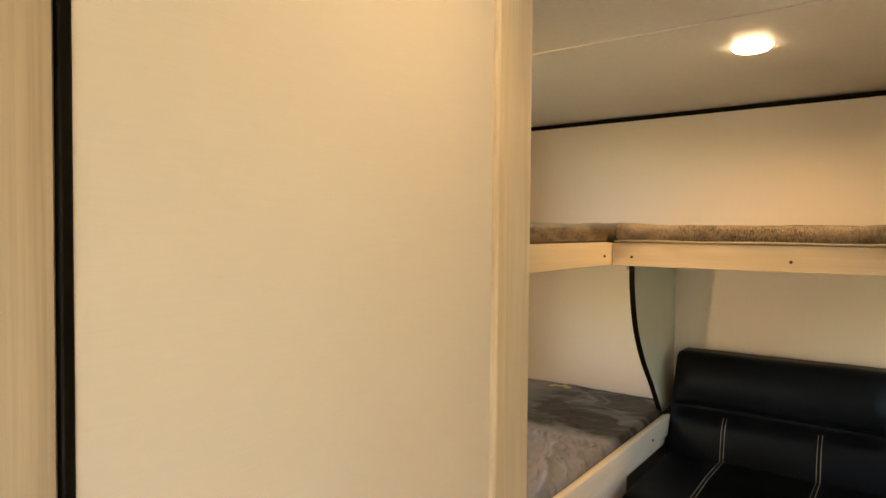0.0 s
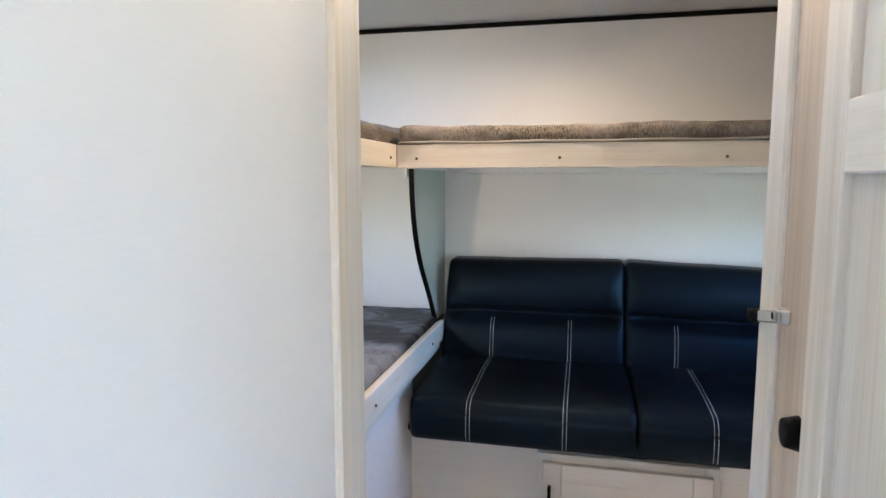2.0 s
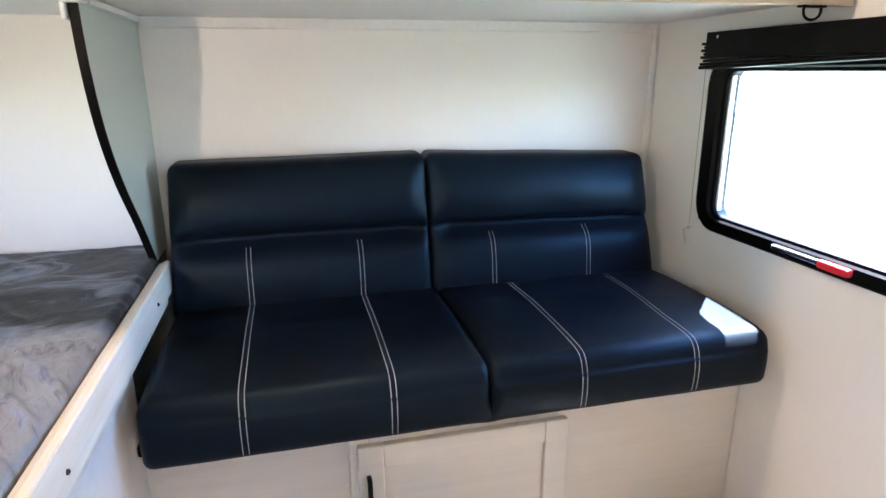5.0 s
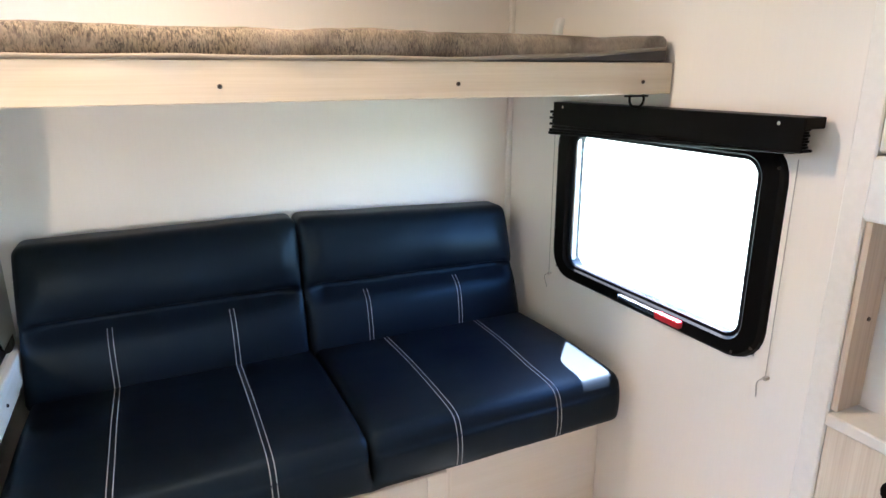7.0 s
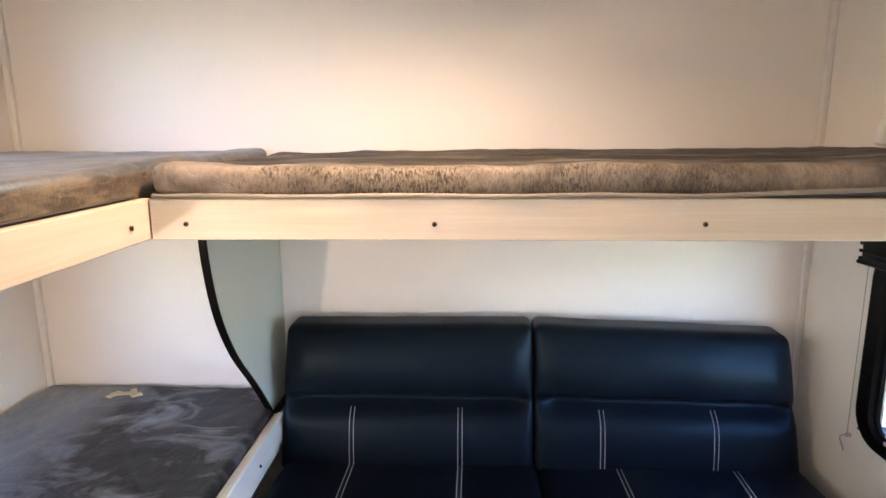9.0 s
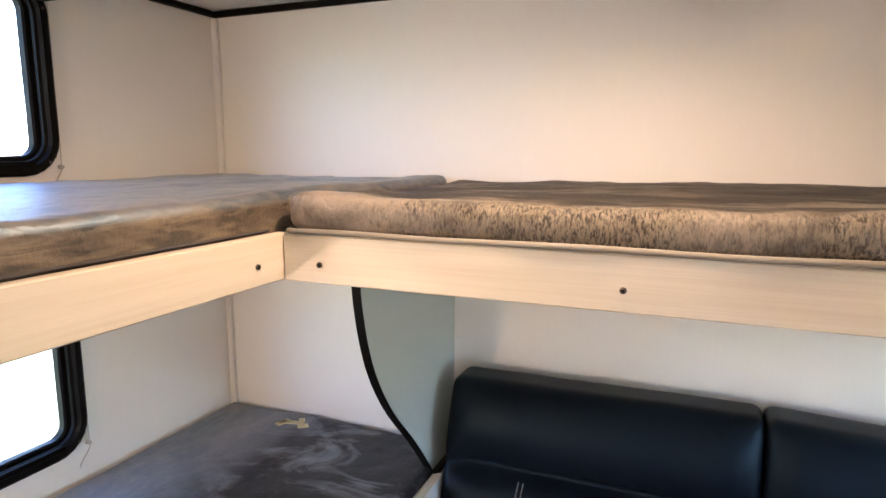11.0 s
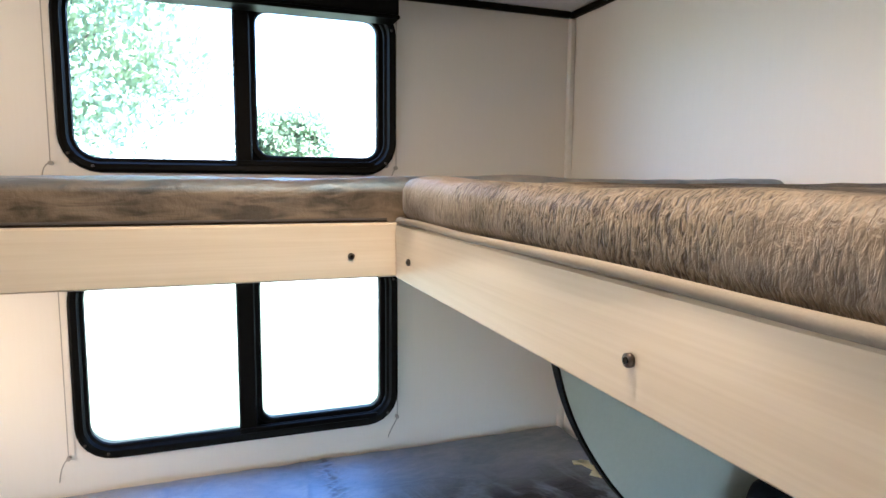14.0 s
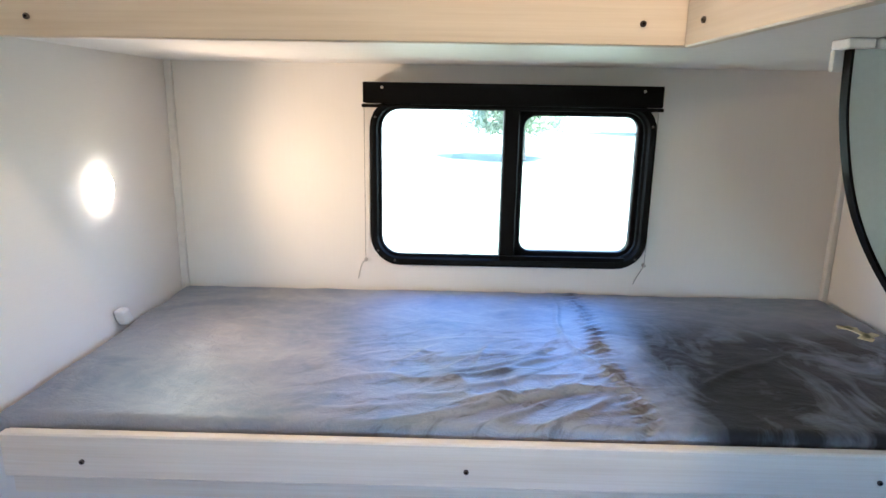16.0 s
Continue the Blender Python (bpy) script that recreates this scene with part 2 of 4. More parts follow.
def sticker_material():
    m, t, b = material("thin pale sticker")
    b.inputs["Base Color"].default_value = (0.70, 0.74, 0.84, 1)
    thin, mx = t.nodes.new("ShaderNodeBsdfTransparent"), t.nodes.new("ShaderNodeMixShader")
    mx.inputs[0].default_value = 0.85
    t.links.new(b.outputs[0], mx.inputs[1])
    t.links.new(thin.outputs[0], mx.inputs[2])
    t.links.new(mx.outputs[0], t.nodes["Material Output"].inputs["Surface"])
    return m


def leaf_material():
    m, t, b = material("leaves")
    r = t.nodes.new("ShaderNodeNewGeometry")
    t.links.new(ramp(t, r.outputs["Random Per Island"], [(0.0, (0.06, 0.11, 0.045)), (1.0, (0.12, 0.20, 0.09))]), b.inputs["Base Color"])
    b.inputs["Roughness"].default_value = 0.6
    thin, mx = t.nodes.new("ShaderNodeBsdfTranslucent"), t.nodes.new("ShaderNodeMixShader")
    thin.inputs[0].default_value = (0.36, 0.43, 0.30, 1)
    mx.inputs[0].default_value = 0.75
    t.links.new(b.outputs[0], mx.inputs[1])
    t.links.new(thin.outputs[0], mx.inputs[2])
    t.links.new(mx.outputs[0], t.nodes["Material Output"].inputs["Surface"])
    return m


def ground_material():
    m, t, b = material("dry lawn and gravel")
    big = noise_tex(t, coords(t, (1, 1, 1)), 0.22, 4, 0.6)
    small = noise_tex(t, coords(t), 9, 4)
    c = ramp(t, big, [(0.42, (0.20, 0.20, 0.17)), (0.55, (0.085, 0.105, 0.055))])
    c = mix(t, 0.4, c, ramp(t, small, [(0.3, (0.05, 0.08, 0.03)), (0.7, (0.16, 0.18, 0.12))]))
    t.links.new(c, b.inputs["Base Color"])
    b.inputs["Roughness"].default_value = 0.9
    return m


WALL = panel_material("wall panel", (0.80, 0.765, 0.72), (0.765, 0.73, 0.683), relief=0.06)
WALL_V = panel_material("bunk room wall panel", (0.80, 0.755, 0.695), (0.782, 0.737, 0.676), (26, 26, 1.2), 0.5, 0.05)
CEIL = panel_material("ceiling panel", (0.78, 0.78, 0.76), (0.70, 0.70, 0.68), (14, 14, 14), 0.30)
BIRCH_X = wood_material("birch board along", (0.65, 0.575, 0.465), (0.61, 0.535, 0.425), (0.56, 0.48, 0.37), "X", 0.36)
BIRCH_Y = wood_material("birch board across", (0.65, 0.575, 0.465), (0.61, 0.535, 0.425), (0.56, 0.48, 0.37), "Y", 0.36)
PALE_Y = wood_material("white wood grain across", (0.78, 0.74, 0.67), (0.74, 0.69, 0.61), (0.66, 0.60, 0.51), "Y")
PALE_Z = wood_material("white wood grain upright", (0.71, 0.66, 0.58), (0.66, 0.60, 0.52), (0.57, 0.50, 0.41), "Z")
CABINET_X = wood_material("plain cream cabinet board", (0.72, 0.665, 0.575), (0.70, 0.642, 0.552), (0.665, 0.605, 0.515), "X")
CABINET_Z = wood_material("plain cream cabinet board upright", (0.72, 0.665, 0.575), (0.70, 0.642, 0.552), (0.665, 0.605, 0.515), "Z")
OAK_Z = wood_material("washed oak upright", (0.60, 0.51, 0.41), (0.53, 0.44, 0.34), (0.43, 0.345, 0.255), "Z", figure=0.7)
OAK_TAN = wood_material("tan oak upright", (0.56, 0.45, 0.34), (0.50, 0.395, 0.29), (0.41, 0.315, 0.225), "Z", figure=0.5)
OAK_PALE = wood_material("pale oak upright", (0.74, 0.66, 0.54), (0.67, 0.58, 0.46), (0.56, 0.46, 0.34), "Z", figure=0.7)
TRIM = plain("white vinyl trim", (0.80, 0.77, 0.72), 0.45)
BLACK = plain("black plastic", (0.004, 0.004, 0.004), 0.42, grain=0.05, scale=300, gloss=0.07)
BLACK_TRIM = plain("dark bronze trim", (0.006, 0.005, 0.004), 0.5, gloss=0.08)
PANEL_GREY = panel_material("pale green-grey panel", (0.51, 0.555, 0.52), (0.475, 0.52, 0.485), (20, 20, 20), 0.4)
UNDER = panel_material("bunk underside panel", (0.78, 0.77, 0.75), (0.72, 0.71, 0.69), (8, 8, 8), 0.4)
# same cloth in a darker tone than the other two covers
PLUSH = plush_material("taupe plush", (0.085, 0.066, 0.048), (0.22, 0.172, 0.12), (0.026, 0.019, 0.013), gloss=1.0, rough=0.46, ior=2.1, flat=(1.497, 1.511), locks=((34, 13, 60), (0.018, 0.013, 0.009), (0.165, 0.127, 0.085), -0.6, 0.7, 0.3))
# front light, top past its edge in the much darker nap colour
PLUSH_REAR = plush_material("taupe plush darker on top", (0.25, 0.208, 0.168), (0.33, 0.276, 0.225), (0.12, 0.096, 0.075), 1.125, 0.25, (0.026, 0.020, 0.015), 0.5, 0.10, streaks=(2.2, 9, 3), skew=(1.02, 0.5), locks=((290, 140, 95), (0.042, 0.032, 0.024), (0.27, 0.222, 0.158), 0.97, 0.9, 0.9))
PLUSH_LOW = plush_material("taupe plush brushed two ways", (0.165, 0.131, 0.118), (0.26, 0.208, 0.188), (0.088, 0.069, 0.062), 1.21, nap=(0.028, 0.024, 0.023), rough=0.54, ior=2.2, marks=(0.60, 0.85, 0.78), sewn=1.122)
TUFT = tuft_material("plush locks", (0.06, 0.048, 0.036), (0.44, 0.365, 0.27))
PIPING = plain("grey piping", (0.24, 0.215, 0.18), 0.7, grain=0.3, scale=400)
BASE_CLOTH = plain("dark grey cloth", (0.055, 0.05, 0.05), 0.85, grain=0.4, scale=500)
LEATHER = leather_material()
THREAD = plain("grey thread", (0.42, 0.42, 0.42), 0.8, scale=500)
SCREW = plain("bronze screw", (0.11, 0.09, 0.075), 0.35, 0.9)
STEEL = plain("bright metal", (0.75, 0.75, 0.75), 0.2, 1.0)
RED = plain("red plastic", (0.55, 0.02, 0.03), 0.4)
CLEAR = plain("clear plastic", (0.70, 0.68, 0.64), 0.15, coat=0.6)
WHITE = plain("white plastic", (0.82, 0.82, 0.80), 0.35)
PRINT = plain("grey print", (0.16, 0.15, 0.14), 0.7)
TAG = plain("cream label", (0.72, 0.64, 0.38), 0.8)
CORD = plain("blind cord", (0.45, 0.42, 0.38), 0.8)
FLOOR = wood_material("vinyl floor", (0.52, 0.46, 0.38), (0.46, 0.40, 0.33), (0.38, 0.32, 0.26), "Y", 0.45)
GLASS = glass_material()
LENS = glow("lit lamp lens", (1.0, 0.84, 0.60), 2.2)
LEAF, GROUND, STICKER = leaf_material(), ground_material(), sticker_material()
BARK = plain("bark", (0.13, 0.10, 0.075), 0.9, grain=0.6, scale=8)


# ---- mesh helpers ----
def box(bm, x0, x1, y0, y1, z0, z1, bevel=0.0, seg=1):
    made = bmesh.ops.create_cube(bm, size=1.0, matrix=Matrix.Translation(((x0 + x1) / 2, (y0 + y1) / 2, (z0 + z1) / 2)) @ Matrix.Diagonal((abs(x1 - x0), abs(y1 - y0), abs(z1 - z0), 1)))
    if bevel:
        edges = list({e for v in made["verts"] for e in v.link_edges})
        bmesh.ops.bevel(bm, geom=edges, offset=bevel, segments=seg, affect="EDGES", profile=0.5)
    return bm


def boxed(*a, **k):
    return box(bmesh.new(), *a, **k)


def part(name, bm, mat, parent=None, label="", smooth=False):
    """Links a bmesh as one mesh object, under a thing or a part."""
    bmesh.ops.recalc_face_normals(bm, faces=bm.faces)
    me = bpy.data.meshes.new(name)
    bm.to_mesh(me)
    bm.free()
    me.materials.append(mat)
    if smooth:
        me.polygons.foreach_set("use_smooth", [True] * len(me.polygons))
    ob = new(name, me)
    if parent:
        ob.parent = parent
        ob.matrix_parent_inverse = parent.matrix_world.inverted()
    if label:
        tagged(ob, label)
    return ob


def thing(name, at, label, category, group=""):
    ob = new(name)
    ob.empty_display_size = 0.1
    ob.matrix_world = Matrix.Translation(at)
    bpy.context.view_layer.update()
    return tagged(ob, label, category, group)


def setting(name, bm, mat, label, category):
    return tagged(part(name, bm, mat), label, category, kind="structure")


def cyl(bm, p, q, r, n=12, r2=None):
    p, q = Vector(p), Vector(q)
    m = Matrix.Translation((p + q) / 2) @ (q - p).to_track_quat("Z", "Y").to_matrix().to_4x4()
    bmesh.ops.create_cone(bm, cap_ends=True, segments=n, radius1=r, radius2=r if r2 is None else r2, depth=(q - p).length, matrix=m)
    return bm


def tube(bm, pts, r, n=8):
    """A round rod swept along points."""
    pts = [Vector(p) for p in pts]
    rings = []
    for i, p in enumerate(pts):
        d = (pts[min(i + 1, len(pts) - 1)] - pts[max(i - 1, 0)]).normalized()
        a = d.orthogonal().normalized() if not rings else (ref - d * ref.dot(d)).normalized()
        ref = a
        b = d.cross(a)
        rings.append([bm.verts.new(p + (a * math.cos(k * 2 * math.pi / n) + b * math.sin(k * 2 * math.pi / n)) * r) for k in range(n)])
    for u, v in zip(rings, rings[1:]):
        for k in range(n):
            bm.faces.new((u[k], u[(k + 1) % n], v[(k + 1) % n], v[k]))
    bm.faces.new(rings[0])
    bm.faces.new(rings[-1])
    return bm


def soft_box(x0, x1, y0, y1, z0, z1, r, step, warp=None):
    """A box with round edges on a fine grid, then bent by warp(p)."""
    lo, hi = Vector((x0, y0, z0)), Vector((x1, y1, z1))
    n = [max(2, round((hi[i] - lo[i]) / step)) for i in range(3)]
    bm, cache = bmesh.new(), {}

    def vert(i, j, k):
        if (i, j, k) not in cache:
            p = Vector((lo[a] + (hi[a] - lo[a]) * c / n[a] for a, c in enumerate((i, j, k))))
            core = Vector((min(max(p[a], lo[a] + r), hi[a] - r) for a in range(3)))
            d = p - core
            if d.length > 1e-9:
                p = core + d.normalized() * min(r, d.length if d.length < r else r)
            cache[i, j, k] = bm.verts.new(warp(p) if warp else p)
        return cache[i, j, k]

    for a in range(3):
        b, c = (a + 1) % 3, (a + 2) % 3
        for side in (0, n[a]):
            for u in range(n[b]):
                for v in range(n[c]):
                    quad = []
                    for du, dv in ((0, 0), (1, 0), (1, 1), (0, 1)):
                        ijk = [0, 0, 0]
                        ijk[a], ijk[b], ijk[c] = side, u + du, v + dv
                        quad.append(vert(*ijk))
                    bm.faces.new(quad)
    return bm


def loop_rr(w, h, r, n=6):
    """A rounded rectangle about the origin, as (u, v) points."""
    out = []
    for cx, cy, a0 in ((w / 2 - r, h / 2 - r, 0), (-w / 2 + r, h / 2 - r, 90), (-w / 2 + r, -h / 2 + r, 180), (w / 2 - r, -h / 2 + r, 270)):
        out += [(cx + r * math.cos(radians(a0 + 90 * k / n)), cy + r * math.sin(radians(a0 + 90 * k / n))) for k in range(n + 1)]
    return out


def ring(place, w, h, r, profile, side=1.0):
    """A rounded frame: profile lists (inset, depth); place(u, v, d) gives the point; side widens the two uprights."""
    bm = bmesh.new()
    rows = [[bm.verts.new(place(u, v, d)) for u, v in loop_rr(w - 2 * i * side, h - 2 * i, max(r - i, 0.006))] for i, d in profile]
    for a, b in zip(rows, rows[1:] + rows[:1]):
        for k in range(len(a)):
            bm.faces.new((a[k], a[(k + 1) % len(a)], b[(k + 1) % len(a)], b[k]))
    return bm


def wall_with_holes(x0, x1, u0, u1, z0, z1, holes):
    """A wall across x, running along y from u0 to u1, with openings (ya, yb, za, zb)."""
    ys = sorted({u0, u1, *(h[0] for h in holes), *(h[1] for h in holes)})
    zs = sorted({z0, z1, *(h[2] for h in holes), *(h[3] for h in holes)})
    bm = bmesh.new()
    for ya, yb in zip(ys, ys[1:]):
        for za, zb in zip(zs, zs[1:]):
            if not any(h[0] < (ya + yb) / 2 < h[1] and h[2] < (za + zb) / 2 < h[3] for h in holes):
                box(bm, x0, x1, ya, yb, za, zb)
    bmesh.ops.remove_doubles(bm, verts=bm.verts, dist=1e-5)
    seen = {}
    for f in list(bm.faces):
        seen.setdefault(tuple(round(c, 4) for c in f.calc_center_median()), []).append(f)
    bmesh.ops.delete(bm, geom=[f for fs in seen.values() if len(fs) > 1 for f in fs], context="FACES")
    return bm


# ---- the shell of the trailer ----
W, L, H = 2.352, 1.86, 1.995          # inner width, rear wall, ceiling
LOW_WIN = (0.55, 1.335, 0.846, 1.318)  # y0, y1, z0, z1
UP_WIN = (0.55, 1.330, 1.525, 1.965)
RIGHT_WIN = (0.768, 1.555, 0.797, 1.300)
Y_BACK = -3.4


def shrink(w, d=0.021):
    return (w[0] + d, w[1] - d, w[2] + d, w[3] - d)


setting("floor", boxed(-0.05, W + 0.05, Y_BACK - 0.05, L + 0.05, -0.06, 0.0), FLOOR, "tan wood-look vinyl floor of the trailer", "floor")
setting("ceiling", boxed(-0.05, W + 0.05, Y_BACK - 0.05, L + 0.05, H, H + 0.06), CEIL, "pale grey textured ceiling panels", "ceiling")
setting("wall_left", wall_with_holes(-0.05, 0.0, Y_BACK, L + 0.05, 0, H, [shrink(LOW_WIN), shrink(UP_WIN)]), WALL_V, "cream vinyl panelled wall with two stacked windows", "wall")
# second opening is out of view, added to let daylight into the hall
setting("wall_right", wall_with_holes(W, W + 0.05, Y_BACK, L + 0.05, 0, H, [shrink(RIGHT_WIN), (-3.2, -1.5, 0.75, 1.75)]), WALL_V, "cream vinyl panelled wall with an exit window", "wall")
setting("wall_rear", boxed(0, W, L, L + 0.05, 0, H), WALL_V, "cream vinyl panelled rear wall behind sofa and bunk", "wall")
setting("wall_front", boxed(0, W, Y_BACK - 0.05, Y_BACK, 0, H), WALL, "plain cream end wall", "wall")
setting("partition", boxed(0, 1.03, -0.045, 0.0, 0, H), WALL, "cream partition wall at the foot of the bunks", "wall")
setting("wall_hall", boxed(1.03, 1.06, -0.6085, -0.0405, 0, H), WALL, "off-white linen-look hall wall panel", "wall")
setting("door_jamb", boxed(1.03, 1.070, -0.040, -0.004, 0, H, 0.003), OAK_PALE, "pale oak-grain door jamb bead", "trim")
setting("door_jamb", boxed(1.032, 1.060, -0.0035, 0.078, 0, H, 0.003), PALE_Z, "pale wood-grain door jamb", "trim")

for x, y in ((0.009, L - 0.009), (W - 0.009, L - 0.009), (0.009, 0.009)):
    setting("trim", boxed(x - 0.009, x + 0.009, y - 0.009, y + 0.009, 0, H - 0.02, 0.003), TRIM, "white vinyl corner moulding", "trim")
setting("trim", boxed(0.0, W, L - 0.016, L, H - 0.018, H, 0.003), BLACK_TRIM, "dark bronze ceiling edge trim", "trim")
setting("trim", boxed(0.0, 0.016, 0.0, L - 0.016, H - 0.018, H, 0.003), BLACK_TRIM, "dark bronze ceiling edge trim", "trim")
setting("trim", boxed(W - 0.016, W, 0.0, L - 0.016, H - 0.018, H, 0.003), BLACK_TRIM, "dark bronze ceiling edge trim", "trim")
setting("trim", boxed(0.02, W - 0.02, 0.755, 0.785, H - 0.004, H, 0.0015), CEIL, "flat ceiling seam strip", "trim")


# ---- windows ----
def window(name, wall_x, inward, win, mullion, label, g=0.034, side=1.0):
    y0, y1, z0, z1 = win
    cy, cz, w, h = (y0 + y1) / 2, (z0 + z1) / 2, y1 - y0, z1 - z0
    ob = tagged(thing(name, (wall_x, cy, z0), label, "window"), kind="structure")
    place = lambda u, v, d: Vector((wall_x + inward * d, cy + u, cz + v))
    part("window_frame", ring(place, w, h, 0.085, [(0, 0.0), (0.002, 0.010), (0.008, 0.014), (g - 0.014, 0.012), (g - 0.009, 0.004), (g - 0.002, 0.002), (g, -0.004), (g - 0.013, -0.051), (0.0, -0.051)], side), BLACK, ob)
    if mullion:
        m0, m1 = mullion
        part("mullion", boxed(wall_x - inward * 0.04, wall_x + inward * 0.006, m0, m1, z0 + g - 0.014, z1 - g + 0.014, 0.004), BLACK, ob)
        sh, sw, sc = h - 2 * g, (y1 - g) - m1, ((y1 - g) + m1) / 2
        sash = lambda u, v, d: Vector((wall_x + inward * d, sc + u, cz + v))
        part("sash", ring(sash, sw + 0.012, sh + 0.016, 0.052, [(-0.016, -0.03), (-0.016, -0.014), (0, -0.012), (0.004, -0.008), (0.016, -0.008), (0.020, -0.012), (0.020, -0.03)]), BLACK, ob)
        panes = [(y0 + g, m0), (m1 + 0.010, y1 - g - 0.016)]
        part("track", boxed(wall_x + inward * 0.002, wall_x + inward * 0.012, m0, y1 - 0.06, z0 + 0.020, z0 + 0.034, 0.002), BLACK, ob)
    else:
        panes = [(y0 + g * side, y1 - g * side)]
        part("glazing_bead", boxed(wall_x - inward * 0.021, wall_x - inward * 0.006, y1 - g * side - 0.007, y1 - g * side + 0.004, z0 + g + 0.01, z1 - g - 0.01, 0.002), WHITE, ob, "pale glazing bead")
    for a, b in panes:
        p = part("pane", boxed(wall_x - inward * 0.026, wall_x - inward * 0.022, a - 0.008, b + 0.008, z0 + g - 0.008, z1 - g + 0.008), GLASS, ob, "clear window pane")
        p.visible_shadow = False
    for k in range(14):
        u, v = loop_rr(w - 0.03, h - 0.03, 0.055)[k * 2]
        if k % 2 == 0:
            part("screw", cyl(bmesh.new(), place(u, v, 0.012), place(u, v, 0.0155), 0.0035, 8), SCREW, ob)
    return ob


window("window_1", 0.0, 1, LOW_WIN, (0.918, 0.962), "black-framed sliding window beside the lower bunk")
window("window_2", 0.0, 1, UP_WIN, (0.926, 0.966), "black-framed sliding window beside the upper bunk")
exit_window = window("window_3", W, -1, RIGHT_WIN, None, "black-framed emergency exit window by the sofa", 0.050, 1.5)
part("latch_bar", boxed(W - 0.024, W - 0.010, 1.06, 1.22, 0.815, 0.829, 0.004, 2), STEEL, exit_window, "silver latch bar")
part("latch_handle", boxed(W - 0.030, W - 0.012, 0.985, 1.07, 0.812, 0.832, 0.005, 2), RED, exit_window, "red emergency release handle")
part("sticker", boxed(W + 0.0200, W + 0.0212, 1.100, 1.160, 0.838, 0.872), STICKER, exit_window, "pale blue sticker on the pane")


def blind(wall_x, inward, y0, y1, z0, z1, depth, cord_drop, label, sag=0.0, slip=0.0, cords=None):
    """A raised pleated blind: head rail, folded pleats that may hang askew (sag, slip), two screws and its cords."""
    def hung(bm):
        for v in bm.verts:
            k = (y1 - v.co.y) / (y1 - y0)
            v.co.z += sag * k * (z1 - 0.02 - v.co.z) / (z1 - z0)
            v.co.y += slip
        return bm

    ob = thing("blind", (wall_x, (y0 + y1) / 2, z0), label, "blind")
    a, b = wall_x + inward * 0.016, wall_x + inward * depth
    part("head_rail", boxed(a, b, y0, y1, z1 - 0.022, z1, 0.002), BLACK, ob)
    part("fascia", boxed(b, b + inward * 0.004, y0, y1, z0 + max(0.012, sag - 0.004), z1, 0.0015), BLACK, ob)
    n = 7
    for k in range(n):
        z = z0 + 0.010 + (z1 - 0.024 - z0 - 0.010) * k / n
        part("pleat", hung(boxed(a + inward * 0.004 * (k % 2), b - inward * 0.004 * (k % 2), y0 + 0.006, y1 - 0.006 * (k % 2), z, z + (z1 - z0 - 0.034) / n * 0.80)), BLACK, ob)
    part("bottom_rail", hung(boxed(a, b + inward * 0.002, y0 - 0.004, y1 + 0.004, z0, z0 + 0.009, 0.002)), BLACK, ob)
    for y in (y0 + 0.05, y1 - 0.05):
        part("screw", cyl(bmesh.new(), (b + inward * 0.004, y, z1 - 0.013), (b + inward * 0.007, y, z1 - 0.013), 0.004, 10), STEEL, ob)
    for y in cords or (y0 - 0.008, y1 + 0.014):
        c = part("cord", tube(bmesh.new(), [(wall_x + inward * 0.010, y, z0 + 0.01), (wall_x + inward * 0.009, y, cord_drop)], 0.0012, 5), CORD, ob)
        part("clip", cyl(bmesh.new(), (wall_x, y, cord_drop), (wall_x + inward * 0.012, y, cord_drop), 0.005, 8), CORD, c)
        tail = [(wall_x + inward * (0.008 + 0.012 * math.sin(q * 0.6)), y - 0.0035 * q * inward, cord_drop - 0.0013 * q * q) for q in range(8)]
        part("cord_end", tube(bmesh.new(), tail, 0.0014, 5), CORD, c)
    return ob


blind(0.0, 1, 0.545, 1.318, 1.288, 1.352, 0.082, 0.860, "raised black pleated blind over the lower bunk window")
blind(0.0, 1, 0.545, 1.314, 1.908, 1.972, 0.082, 1.545, "raised black pleated blind over the upper bunk window")
blind(W, -1, 0.700, 1.490, 1.256, 1.352, 0.075, 0.785, "raised black pleated blind over the exit window", 0.034, 0.022, (0.748, 1.572))


# ---- bunks ----
def screws(ob, spots, normal):
    for s in spots:
        s, nrm = Vector(s), Vector(normal)
        c = part("screw", cyl(bmesh.new(), s, s + nrm * 0.003, 0.0044, 12), SCREW, ob, "dark bronze screw cap", True)
        part("screw_slot", cyl(bmesh.new(), s + nrm * 0.003, s + nrm * 0.0042, 0.0022, 6), BLACK, c)


upper = thing("upper_bunk", (0.4, 0.9, 1.383), "L-shaped upper bunk platform with pale birch edge boards", "bunk")
part("platform", boxed(0.0, 0.774, 0.0, L - 0.001, 1.402, 1.420), UNDER, upper, "white bunk base panel")
part("platform", boxed(0.775, W - 0.002, 1.124, L - 0.001, 1.401, 1.420), UNDER, upper, "white bunk base panel")
lb = part("edge_board", boxed(0.776, 0.795, 0.001, 1.122, 1.384, 1.457, 0.002), BIRCH_Y, upper, "pale birch edge board")
rb = part("edge_board", boxed(0.797, 2.345, 1.106, 1.123, 1.383, 1.456, 0.002), BIRCH_X, upper, "pale birch edge board")
screws(lb, [(0.795, 0.17, 1.412), (0.795, 1.046, 1.414)], (1, 0, 0))
screws(rb, [(x, 1.106, 1.412) for x in (0.862, 1.303, 1.765, 2.254)], (0, -1, 0))
part("cleat", boxed(0.797, W - 0.02, L - 0.022, L - 0.002, 1.372, 1.401, 0.002), TRIM, upper)
